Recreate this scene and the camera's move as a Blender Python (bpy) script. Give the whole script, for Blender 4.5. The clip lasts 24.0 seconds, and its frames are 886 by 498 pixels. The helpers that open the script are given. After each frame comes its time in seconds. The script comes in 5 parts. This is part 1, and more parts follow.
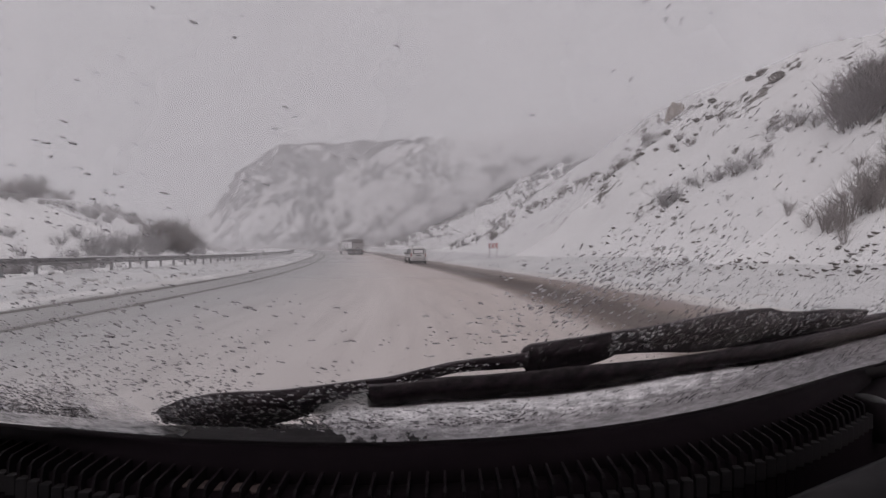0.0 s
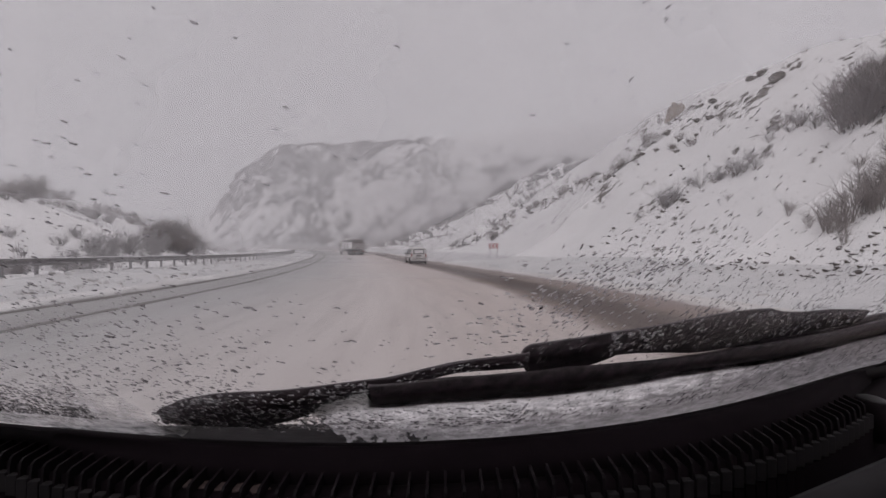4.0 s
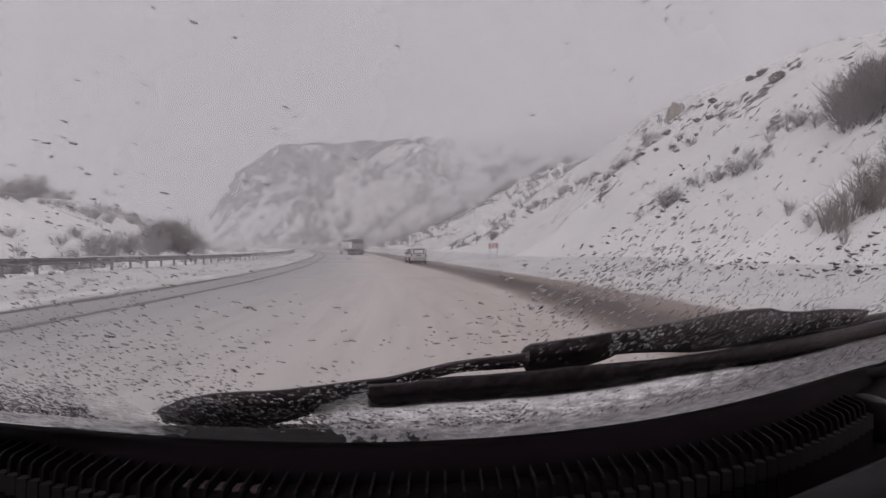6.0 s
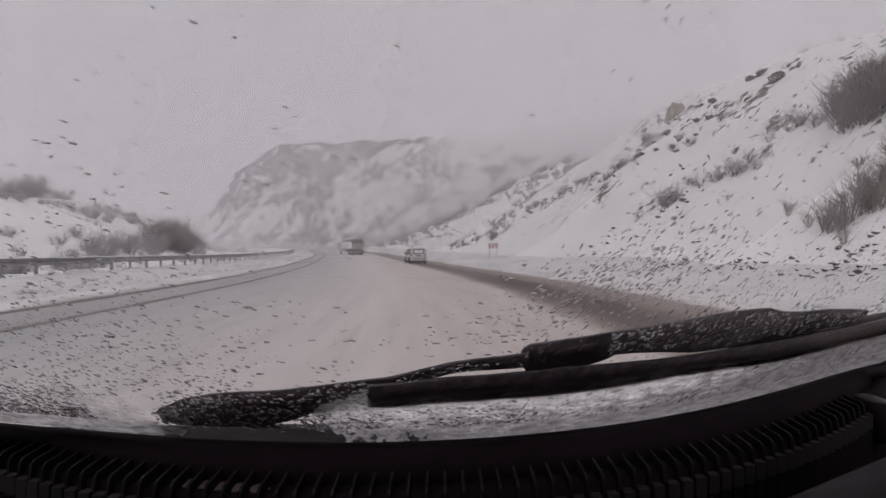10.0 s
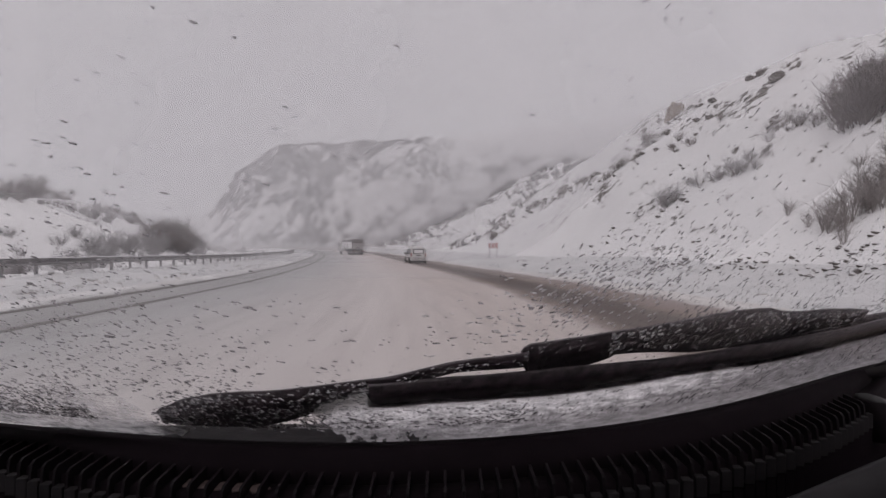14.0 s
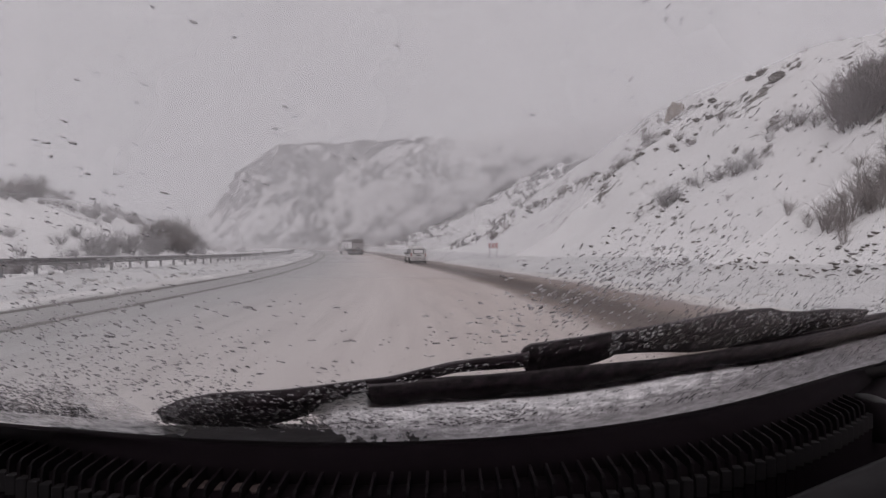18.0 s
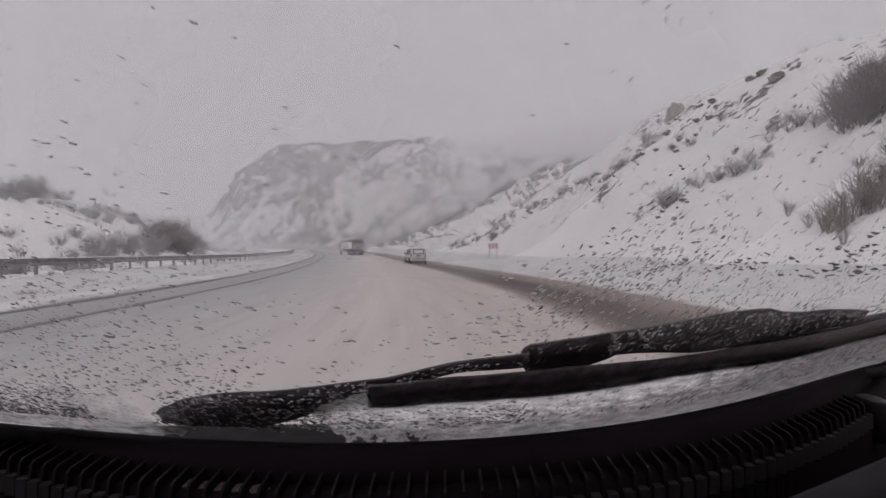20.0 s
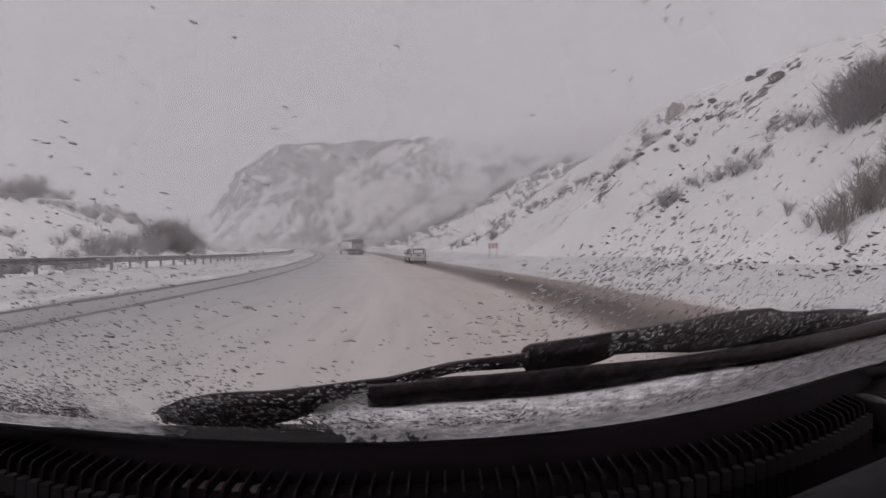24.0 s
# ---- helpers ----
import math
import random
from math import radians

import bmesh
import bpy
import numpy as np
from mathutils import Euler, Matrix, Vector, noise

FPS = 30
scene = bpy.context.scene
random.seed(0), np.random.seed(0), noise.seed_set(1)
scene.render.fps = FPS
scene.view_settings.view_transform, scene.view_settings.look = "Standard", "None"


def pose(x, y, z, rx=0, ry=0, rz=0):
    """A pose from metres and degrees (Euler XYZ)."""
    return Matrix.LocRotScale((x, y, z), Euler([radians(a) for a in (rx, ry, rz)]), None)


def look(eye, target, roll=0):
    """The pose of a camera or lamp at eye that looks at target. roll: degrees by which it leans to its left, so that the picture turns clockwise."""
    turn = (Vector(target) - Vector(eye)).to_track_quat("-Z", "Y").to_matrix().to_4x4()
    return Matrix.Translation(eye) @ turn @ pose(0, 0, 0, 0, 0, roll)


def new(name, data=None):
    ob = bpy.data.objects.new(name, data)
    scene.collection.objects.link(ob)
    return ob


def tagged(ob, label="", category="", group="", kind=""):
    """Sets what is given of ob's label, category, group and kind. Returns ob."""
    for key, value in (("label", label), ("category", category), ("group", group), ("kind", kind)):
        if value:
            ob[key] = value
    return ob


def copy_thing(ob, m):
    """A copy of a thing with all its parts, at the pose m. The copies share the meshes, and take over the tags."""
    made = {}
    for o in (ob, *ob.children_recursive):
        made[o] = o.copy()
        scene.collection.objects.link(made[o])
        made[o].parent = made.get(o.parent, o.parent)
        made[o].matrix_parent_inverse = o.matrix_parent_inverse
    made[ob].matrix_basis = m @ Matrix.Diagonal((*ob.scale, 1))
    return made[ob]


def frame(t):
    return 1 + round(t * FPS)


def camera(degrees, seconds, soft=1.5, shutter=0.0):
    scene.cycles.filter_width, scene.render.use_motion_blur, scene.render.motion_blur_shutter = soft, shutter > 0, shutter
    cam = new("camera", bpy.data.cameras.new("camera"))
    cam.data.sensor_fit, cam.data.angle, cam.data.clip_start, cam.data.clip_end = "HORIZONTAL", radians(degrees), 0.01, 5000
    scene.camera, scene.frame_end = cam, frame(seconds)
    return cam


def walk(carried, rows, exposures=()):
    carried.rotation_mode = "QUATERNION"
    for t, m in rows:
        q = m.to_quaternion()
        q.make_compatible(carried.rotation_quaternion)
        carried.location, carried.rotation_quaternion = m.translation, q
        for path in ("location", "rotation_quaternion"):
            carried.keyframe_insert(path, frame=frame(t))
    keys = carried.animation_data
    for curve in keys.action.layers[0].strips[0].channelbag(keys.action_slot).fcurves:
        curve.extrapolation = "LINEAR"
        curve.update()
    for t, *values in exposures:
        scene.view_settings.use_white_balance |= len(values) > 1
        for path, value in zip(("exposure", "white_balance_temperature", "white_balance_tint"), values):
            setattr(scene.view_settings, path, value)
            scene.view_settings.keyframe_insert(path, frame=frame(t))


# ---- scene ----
EYE = 1.40
cam = camera(80.0, 24.0, soft=1.5)
# The camera is clamped behind the windscreen: it keeps its view over the dashboard and trembles a little with the engine.
TREMBLE = ((0.0, 0, 0, 0), (1.0, 0, 0, -0.04), (2.0, 0.05, 0, -0.04), (3.2, 0.06, 0.02, 0), (4.5, 0.03, 0.03, 0), (6.0, 0.03, 0, 0), (8.0, 0.03, 0.03, 0), (8.5, 0, -0.03, 0), (9.2, 0.03, 0.03, 0),
           (10.0, 0, 0, 0), (11.5, 0.02, -0.02, 0.03), (13.0, 0, 0, 0.03), (15.5, 0, -0.03, 0), (16.0, 0, 0.03, -0.03), (17.0, 0, -0.03, 0), (18.5, 0, 0, 0), (20.5, 0, 0.03, 0), (22.0, 0, 0, 0), (24.0, 0, 0, 0))
LIGHTING = ((0.0, -0.08), (5.0, -0.05), (10.0, -0.03), (14.0, 0.0), (18.0, -0.04), (23.0, -0.09), (24.0, -0.10))
walk(cam, [(t, pose(0, 0, EYE, 90 + pitch, roll, yaw)) for t, yaw, pitch, roll in TREMBLE], LIGHTING)

# ---- world and light: thick snow cloud ----
SUN_EL, SUN_AZ = radians(58), radians(195)
world = bpy.data.worlds.new("overcast")
scene.world = world
world.use_nodes = True
wn, wl = world.node_tree.nodes, world.node_tree.links
sky = wn.new("ShaderNodeTexSky")
sky.sky_type, sky.sun_disc = "NISHITA", False
sky.sun_elevation, sky.sun_rotation = SUN_EL, SUN_AZ
sky_dim = wn.new("ShaderNodeVectorMath")
sky_dim.operation = "SCALE"
sky_dim.inputs["Scale"].default_value = 0.05
wl.new(sky.outputs[0], sky_dim.inputs[0])
w_coord = wn.new("ShaderNodeTexCoord")
w_noise = wn.new("ShaderNodeTexNoise")
w_noise.inputs["Scale"].default_value, w_noise.inputs["Detail"].default_value = 1.6, 3.0
wl.new(w_coord.outputs["Generated"], w_noise.inputs["Vector"])
w_ramp = wn.new("ShaderNodeValToRGB")
w_ramp.color_ramp.elements[0].position, w_ramp.color_ramp.elements[0].color = 0.3, (0.565, 0.552, 0.582, 1)
w_ramp.color_ramp.elements[1].position, w_ramp.color_ramp.elements[1].color = 0.75, (0.645, 0.620, 0.645, 1)
wl.new(w_noise.outputs[0], w_ramp.inputs[0])
w_mix = wn.new("ShaderNodeMix")
w_mix.data_type = "RGBA"
w_mix.inputs[0].default_value = 0.97
wl.new(sky_dim.outputs[0], w_mix.inputs[6])
wl.new(w_ramp.outputs[0], w_mix.inputs[7])
wl.new(w_mix.outputs[2], wn["Background"].inputs[0])
wn["Background"].inputs[1].default_value = 1.0
sun = new("sun", bpy.data.lights.new("sun", "SUN"))
sun.data.energy, sun.data.angle, sun.data.color = 0.58, radians(40), (1.0, 0.97, 0.95)
sun.matrix_world = look((0, 0, 50), Vector((0, 0, 50)) - Vector((math.sin(SUN_AZ) * math.cos(SUN_EL), math.cos(SUN_AZ) * math.cos(SUN_EL), math.sin(SUN_EL))))


# ---- materials ----
def nodes_of(name):
    m = bpy.data.materials.new(name)
    m.use_nodes = True
    t = m.node_tree
    return m, t.nodes, t.links, t.nodes["Principled BSDF"]


def noise_node(n, l, vec, scale, detail=4.0, rough=0.55):
    k = n.new("ShaderNodeTexNoise")
    k.inputs["Scale"].default_value, k.inputs["Detail"].default_value, k.inputs["Roughness"].default_value = scale, detail, rough
    l.new(vec, k.inputs["Vector"])
    return k.outputs[0]


def ramp_node(n, l, fac, stops):
    k = n.new("ShaderNodeValToRGB")
    e = k.color_ramp.elements
    while len(e) < len(stops):
        e.new(0.5)
    for el, (p, c) in zip(e, stops):
        el.position, el.color = p, (*c, 1) if len(c) == 3 else c
    l.new(fac, k.inputs[0])
    return k.outputs[0]


def mix_node(n, l, fac, a, b, blend="MIX"):
    k = n.new("ShaderNodeMix")
    k.data_type, k.blend_type = "RGBA", blend
    for sock, v in ((k.inputs[0], fac), (k.inputs[6], a), (k.inputs[7], b)):
        if isinstance(v, (int, float)):
            sock.default_value = v
        elif isinstance(v, tuple):
            sock.default_value = (*v, 1)
        else:
            l.new(v, sock)
    return k.outputs[2]


def math_node(n, l, op, a, b=0.0, clamp=False):
    k = n.new("ShaderNodeMath")
    k.operation, k.use_clamp = op, clamp
    for sock, v in zip(k.inputs, (a, b)):
        if isinstance(v, (int, float)):
            sock.default_value = v
        else:
            l.new(v, sock)
    return k.outputs[0]


def bump_node(n, l, bsdf, height, strength, dist=0.02):
    k = n.new("ShaderNodeBump")
    k.inputs["Strength"].default_value, k.inputs["Distance"].default_value = strength, dist
    l.new(height, k.inputs["Height"])
    l.new(k.outputs[0], bsdf.inputs["Normal"])


def surf(name, c1, c2, scale=6.0, rough=0.6, bump=0.25, dist=0.004, metal=0.0, fine=9.0, coat=0.0):
    """A worn surface: two colours mixed by coarse and fine noise, with relief."""
    m, n, l, b = nodes_of(name)
    co = n.new("ShaderNodeTexCoord").outputs["Object"]
    big, small = noise_node(n, l, co, scale), noise_node(n, l, co, scale * fine, 6.0)
    f = math_node(n, l, "ADD", math_node(n, l, "MULTIPLY", big, 0.65), math_node(n, l, "MULTIPLY", small, 0.35))
    l.new(ramp_node(n, l, f, [(0.36, c1), (0.64, c2)]), b.inputs["Base Color"])
    r = math_node(n, l, "ADD", math_node(n, l, "MULTIPLY", small, 0.2), rough - 0.1, True)
    l.new(r, b.inputs["Roughness"])
    b.inputs["Metallic"].default_value = metal
    b.inputs["Coat Weight"].default_value = coat
    if bump:
        bump_node(n, l, b, small, bump, dist)
    return m


def snow_ground(name, rock_a, rock_b, cover, patch, fine_patch, slope_gain=0.42, whites=((0.77, 0.755, 0.76), (0.87, 0.85, 0.855)), soft=0.055):
    """Snow over stony ground: bare stone and stalks show through in broken patches, more on steep faces."""
    m, n, l, b = nodes_of(name)
    geo = n.new("ShaderNodeNewGeometry")
    pos = geo.outputs["Position"]
    sep = n.new("ShaderNodeSeparateXYZ")
    l.new(geo.outputs["Normal"], sep.inputs[0])
    steep = math_node(n, l, "SUBTRACT", 1.0, sep.outputs["Z"])
    a, c, d = noise_node(n, l, pos, patch, 5.0, 0.6), noise_node(n, l, pos, fine_patch, 6.0, 0.65), noise_node(n, l, pos, 9.0, 5.0, 0.6)
    f = math_node(n, l, "ADD", math_node(n, l, "MULTIPLY", a, 0.55), math_node(n, l, "MULTIPLY", c, 0.55))
    f = math_node(n, l, "ADD", f, math_node(n, l, "MULTIPLY", steep, slope_gain))
    rock = ramp_node(n, l, math_node(n, l, "SUBTRACT", f, cover), [(0.0, (0, 0, 0)), (soft, (1, 1, 1))])
    white = ramp_node(n, l, a, [(0.25, whites[0]), (0.7, whites[1])])
    stone = ramp_node(n, l, d, [(0.3, rock_a), (0.7, rock_b)])
    l.new(mix_node(n, l, rock, white, stone), b.inputs["Base Color"])
    b.inputs["Roughness"].default_value = 0.75
    b.inputs["Specular IOR Level"].default_value = 0.2
    h = math_node(n, l, "ADD", math_node(n, l, "MULTIPLY", c, 0.8), math_node(n, l, "MULTIPLY", d, 0.25))
    bump_node(n, l, b, h, 0.5, 0.12)
    return m


M_SNOW_NEAR = snow_ground("stony_snow", (0.07, 0.061, 0.058), (0.19, 0.163, 0.148), 0.715, 0.16, 1.3)
# far stone is paler and greyer: distance haze put into its colour
M_SNOW_FAR = snow_ground("haze_greyed_hillside", (0.13, 0.125, 0.128), (0.28, 0.265, 0.27), 0.84, 0.06, 0.5, 0.36, soft=0.16)
M_BANK = snow_ground("ploughed_snow", (0.5, 0.47, 0.46), (0.6, 0.57, 0.56), 0.84, 0.35, 2.5, 0.42, ((0.55, 0.54, 0.548), (0.70, 0.685, 0.692)))
M_SNOWCAP = surf("settled_snow", (0.74, 0.725, 0.735), (0.84, 0.82, 0.825), 2.0, 0.8, 0.3, 0.02)


def road_material():
    """Packed snow and slush, in bands along the lanes: U is metres across, V metres along."""
    m, n, l, b = nodes_of("slushy_road")
    uv = n.new("ShaderNodeUVMap").outputs[0]
    sep = n.new("ShaderNodeSeparateXYZ")
    l.new(uv, sep.inputs[0])
    stretch = n.new("ShaderNodeMapping")
    stretch.inputs["Scale"].default_value = (1.0, 0.06, 1.0)
    l.new(uv, stretch.inputs[0])
    streak, patch, grain = noise_node(n, l, stretch.outputs[0], 2.2, 6.0, 0.6), noise_node(n, l, uv, 0.35, 5.0), noise_node(n, l, uv, 7.0, 6.0, 0.65)
    wob = math_node(n, l, "MULTIPLY", math_node(n, l, "SUBTRACT", patch, 0.5), 0.9)
    edge = math_node(n, l, "MULTIPLY", math_node(n, l, "SUBTRACT", grain, 0.5), 0.35)
    u = math_node(n, l, "ADD", sep.outputs["X"], math_node(n, l, "ADD", wob, edge))
    u01 = math_node(n, l, "DIVIDE", math_node(n, l, "ADD", u, 11.0), 20.0, True)

    def at(k):
        return (k + 11.0) / 20.0
    packed, warm, slush, dark, grey = (0.605, 0.552, 0.540), (0.550, 0.482, 0.460), (0.225, 0.178, 0.160), (0.118, 0.092, 0.083), (0.395, 0.385, 0.385)
    band = ramp_node(n, l, u01, [(at(-9.75), (0.72, 0.70, 0.70)), (at(-9.4), grey), (at(-7.2), grey), (at(-5.6), (0.46, 0.448, 0.452)), (at(-1.0), packed),
                                 (at(1.4), warm), (at(3.0), warm), (at(3.6), slush), (at(4.1), dark), (at(5.3), dark), (at(5.9), slush), (at(7.2), (0.285, 0.236, 0.224)), (at(7.6), (0.66, 0.63, 0.62))])
    fine_streak = noise_node(n, l, stretch.outputs[0], 7.0, 6.0, 0.65)
    streak = math_node(n, l, "ADD", math_node(n, l, "MULTIPLY", streak, 0.6), math_node(n, l, "MULTIPLY", fine_streak, 0.4))
    lanes = ramp_node(n, l, streak, [(0.3, (0.66, 0.64, 0.63)), (0.52, (1, 1, 1)), (0.75, (1.2, 1.2, 1.2))])
    col = mix_node(n, l, 0.8, band, lanes, "MULTIPLY")
    crumbs = ramp_node(n, l, math_node(n, l, "MULTIPLY", grain, math_node(n, l, "ADD", patch, 0.5)), [(0.66, (0, 0, 0)), (0.72, (1, 1, 1))])
    col = mix_node(n, l, math_node(n, l, "MULTIPLY", crumbs, 0.45), col, (0.3, 0.27, 0.255))
    # tyre edges of the oncoming lane
    for k in (-9.35, -7.35):
        dist = math_node(n, l, "ABSOLUTE", math_node(n, l, "SUBTRACT", math_node(n, l, "ADD", sep.outputs["X"], math_node(n, l, "MULTIPLY", edge, 0.7)), k))
        line = ramp_node(n, l, math_node(n, l, "MULTIPLY", dist, 4.0), [(0.3, (0.9, 0.9, 0.9)), (0.8, (0, 0, 0))])
        col = mix_node(n, l, line, col, (0.14, 0.125, 0.12))
    l.new(col, b.inputs["Base Color"])
    l.new(ramp_node(n, l, streak, [(0.3, (0.45,) * 3), (0.7, (0.75,) * 3)]), b.inputs["Roughness"])
    b.inputs["Specular IOR Level"].default_value = 0.25
    bump_node(n, l, b, math_node(n, l, "ADD", grain, math_node(n, l, "MULTIPLY", streak, 1.2)), 0.5, 0.03)
    return m


M_ROAD = road_material()
M_DASH = surf("dash_plastic", (0.0085, 0.0046, 0.0070), (0.0122, 0.0068, 0.0100), 30, 0.85, 0.35, 0.0006)
M_DASH.node_tree.nodes["Principled BSDF"].inputs["Specular IOR Level"].default_value = 0.15
M_RIB = surf("rib_plastic", (0.0098, 0.0068, 0.0086), (0.0158, 0.0110, 0.0138), 40, 0.6, 0.2, 0.0004)
M_RIB.node_tree.nodes["Principled BSDF"].inputs["Specular IOR Level"].default_value = 0.14
M_PAD = surf("grey_plastic", (0.042, 0.039, 0.041), (0.062, 0.058, 0.06), 40, 0.55, 0.3, 0.0005)
M_BLOCK = surf("worn_black_plastic", (0.0078, 0.0050, 0.0067), (0.0112, 0.0073, 0.0096), 40, 0.8, 0.3, 0.0005)
M_HOOD = surf("dark_grey_plastic", (0.020, 0.017, 0.0195), (0.030, 0.026, 0.029), 40, 0.75, 0.3, 0.0005)
M_COWL = surf("wet_cowl_plastic", (0.004, 0.0034, 0.0039), (0.020, 0.0170, 0.0190), 70, 0.8, 0.4, 0.001)
M_COWL.node_tree.nodes["Principled BSDF"].inputs["Specular IOR Level"].default_value = 0.1
M_BONNET = surf("dark_wet_paint", (0.012, 0.011, 0.013), (0.025, 0.022, 0.025), 3, 0.35, 0.0)
M_RUBBER = surf("wet_rubber", (0.034, 0.0250, 0.0300), (0.100, 0.075, 0.086), 45, 0.4, 0.4, 0.001)
M_WIPER = surf("wiper_metal", (0.018, 0.0138, 0.0165), (0.125, 0.098, 0.110), 85, 0.5, 0.4, 0.001)
M_REFLECTION = surf("painted_reflection", (0.10, 0.065, 0.062), (0.19, 0.135, 0.13), 60, 0.8, 0.2, 0.001)
M_LINER = surf("cabin_lining", (0.09, 0.085, 0.085), (0.13, 0.12, 0.12), 20, 0.9, 0.3, 0.001)
M_BARK = surf("winter_bark", (0.035, 0.027, 0.026), (0.075, 0.058, 0.054), 5, 0.85, 0.4, 0.01)
M_TWIG = surf("winter_twigs", (0.11, 0.085, 0.08), (0.19, 0.155, 0.145), 1.2, 0.9, 0.0)
M_BRUSH = surf("russet_brush", (0.17, 0.148, 0.147), (0.30, 0.265, 0.263), 0.6, 0.9, 0.0)
M_STRAW = surf("dead_stalks", (0.26, 0.235, 0.23), (0.42, 0.385, 0.38), 0.8, 0.9, 0.0)
# twigs paled to a light grey, with the haze put into the colour
M_HAZE_TWIG = surf("haze_grey_twigs", (0.26, 0.245, 0.25), (0.42, 0.40, 0.405), 0.05, 0.9, 0.0)
M_GREY_SCRUB = surf("bare_scrub", (0.10, 0.092, 0.094), (0.24, 0.225, 0.228), 0.05, 0.9, 0.0)
M_ROCK = surf("wet_rock", (0.075, 0.065, 0.062), (0.22, 0.19, 0.175), 1.5, 0.75, 0.6, 0.03)
M_CLIFF = surf("cliff_rock", (0.035, 0.034, 0.036), (0.12, 0.11, 0.112), 0.15, 0.8, 0.6, 0.3)
M_REDROCK = surf("russet_rock", (0.20, 0.15, 0.115), (0.36, 0.29, 0.235), 1.0, 0.8, 0.6, 0.03)
M_DKSTEEL = surf("weathered_steel", (0.22, 0.212, 0.216), (0.34, 0.325, 0.33), 2.0, 0.6, 0.15, 0.003, 0.1)
M_VAN = surf("dirty_white_paint", (0.56, 0.53, 0.52), (0.74, 0.72, 0.72), 1.4, 0.4, 0.05, 0.001, 0.0, 9, 0.3)
M_CARGLASS = surf("dark_car_glass", (0.018, 0.017, 0.019), (0.03, 0.028, 0.03), 3, 0.16, 0.0)
M_TYRE = surf("tyre_rubber", (0.018, 0.016, 0.016), (0.05, 0.045, 0.043), 14, 0.85, 0.4, 0.004)
M_RIM = surf("wheel_rim", (0.3, 0.29, 0.29), (0.45, 0.43, 0.43), 9, 0.4, 0.1, 0.001, 0.7)
M_RED = surf("tail_lamp_red", (0.17, 0.03, 0.028), (0.26, 0.05, 0.045), 8, 0.25, 0.0)
M_BLACKTRIM = surf("black_trim", (0.02, 0.018, 0.019), (0.045, 0.04, 0.04), 10, 0.6, 0.2, 0.001)
M_TARP = surf("dark_tarpaulin", (0.055, 0.045, 0.044), (0.12, 0.10, 0.098), 1.2, 0.7, 0.5, 0.03)
M_TRUCKBODY = surf("muddy_truck_side", (0.12, 0.105, 0.10), (0.40, 0.38, 0.375), 1.0, 0.65, 0.2, 0.005)
M_SIGNRED = surf("sign_red", (0.42, 0.06, 0.05), (0.5, 0.10, 0.09), 5, 0.5, 0.0)
M_SIGNWHITE = surf("sign_white", (0.68, 0.66, 0.66), (0.8, 0.78, 0.78), 5, 0.5, 0.0)


def clear_glass(name, gloss, tint):
    m, n, l, b = nodes_of(name)
    n.remove(b)
    tr, gl, mx = n.new("ShaderNodeBsdfTransparent"), n.new("ShaderNodeBsdfGlossy"), n.new("ShaderNodeMixShader")
    tr.inputs[0].default_value, gl.inputs["Roughness"].default_value = (*tint, 1), 0.02
    mx.inputs[0].default_value = gloss
    l.new(tr.outputs[0], mx.inputs[1])
    l.new(gl.outputs[0], mx.inputs[2])
    l.new(mx.outputs[0], n["Material Output"].inputs[0])
    return m


M_GLASS = clear_glass("windscreen_glass", 0.025, (0.95, 0.945, 0.95))


def water_material():
    m, n, l, b = nodes_of("water_drop")
    n.remove(b)
    g = n.new("ShaderNodeBsdfGlass")
    g.inputs["IOR"].default_value, g.inputs["Roughness"].default_value = 1.35, 0.06
    # grey tint puts the darkness that drops refract into their colour
    g.inputs["Color"].default_value = (0.79, 0.775, 0.785, 1)
    l.new(g.outputs[0], n["Material Output"].inputs[0])
    return m


M_WATER = water_material()


def glint_material():
    """Pale translucent beads: the bright glint of water drops put into the colour."""
    m, n, l, b = nodes_of("bead_glint")
    n.remove(b)
    tl, tr, mx = (n.new("ShaderNode" + k) for k in ("BsdfTranslucent", "BsdfTransparent", "MixShader"))
    co = n.new("ShaderNodeTexCoord").outputs["Object"]
    l.new(ramp_node(n, l, noise_node(n, l, co, 300, 3.0), [(0.3, (0.60, 0.58, 0.59)), (0.7, (0.88, 0.86, 0.865))]), tl.inputs[0])
    l.new(ramp_node(n, l, noise_node(n, l, co, 120, 3.0), [(0.35, (0.40,) * 3), (0.6, (0.95,) * 3)]), mx.inputs[0])
    l.new(tr.outputs[0], mx.inputs[1])
    l.new(tl.outputs[0], mx.inputs[2])
    l.new(mx.outputs[0], n["Material Output"].inputs[0])
    return m


M_GLINT = glint_material()


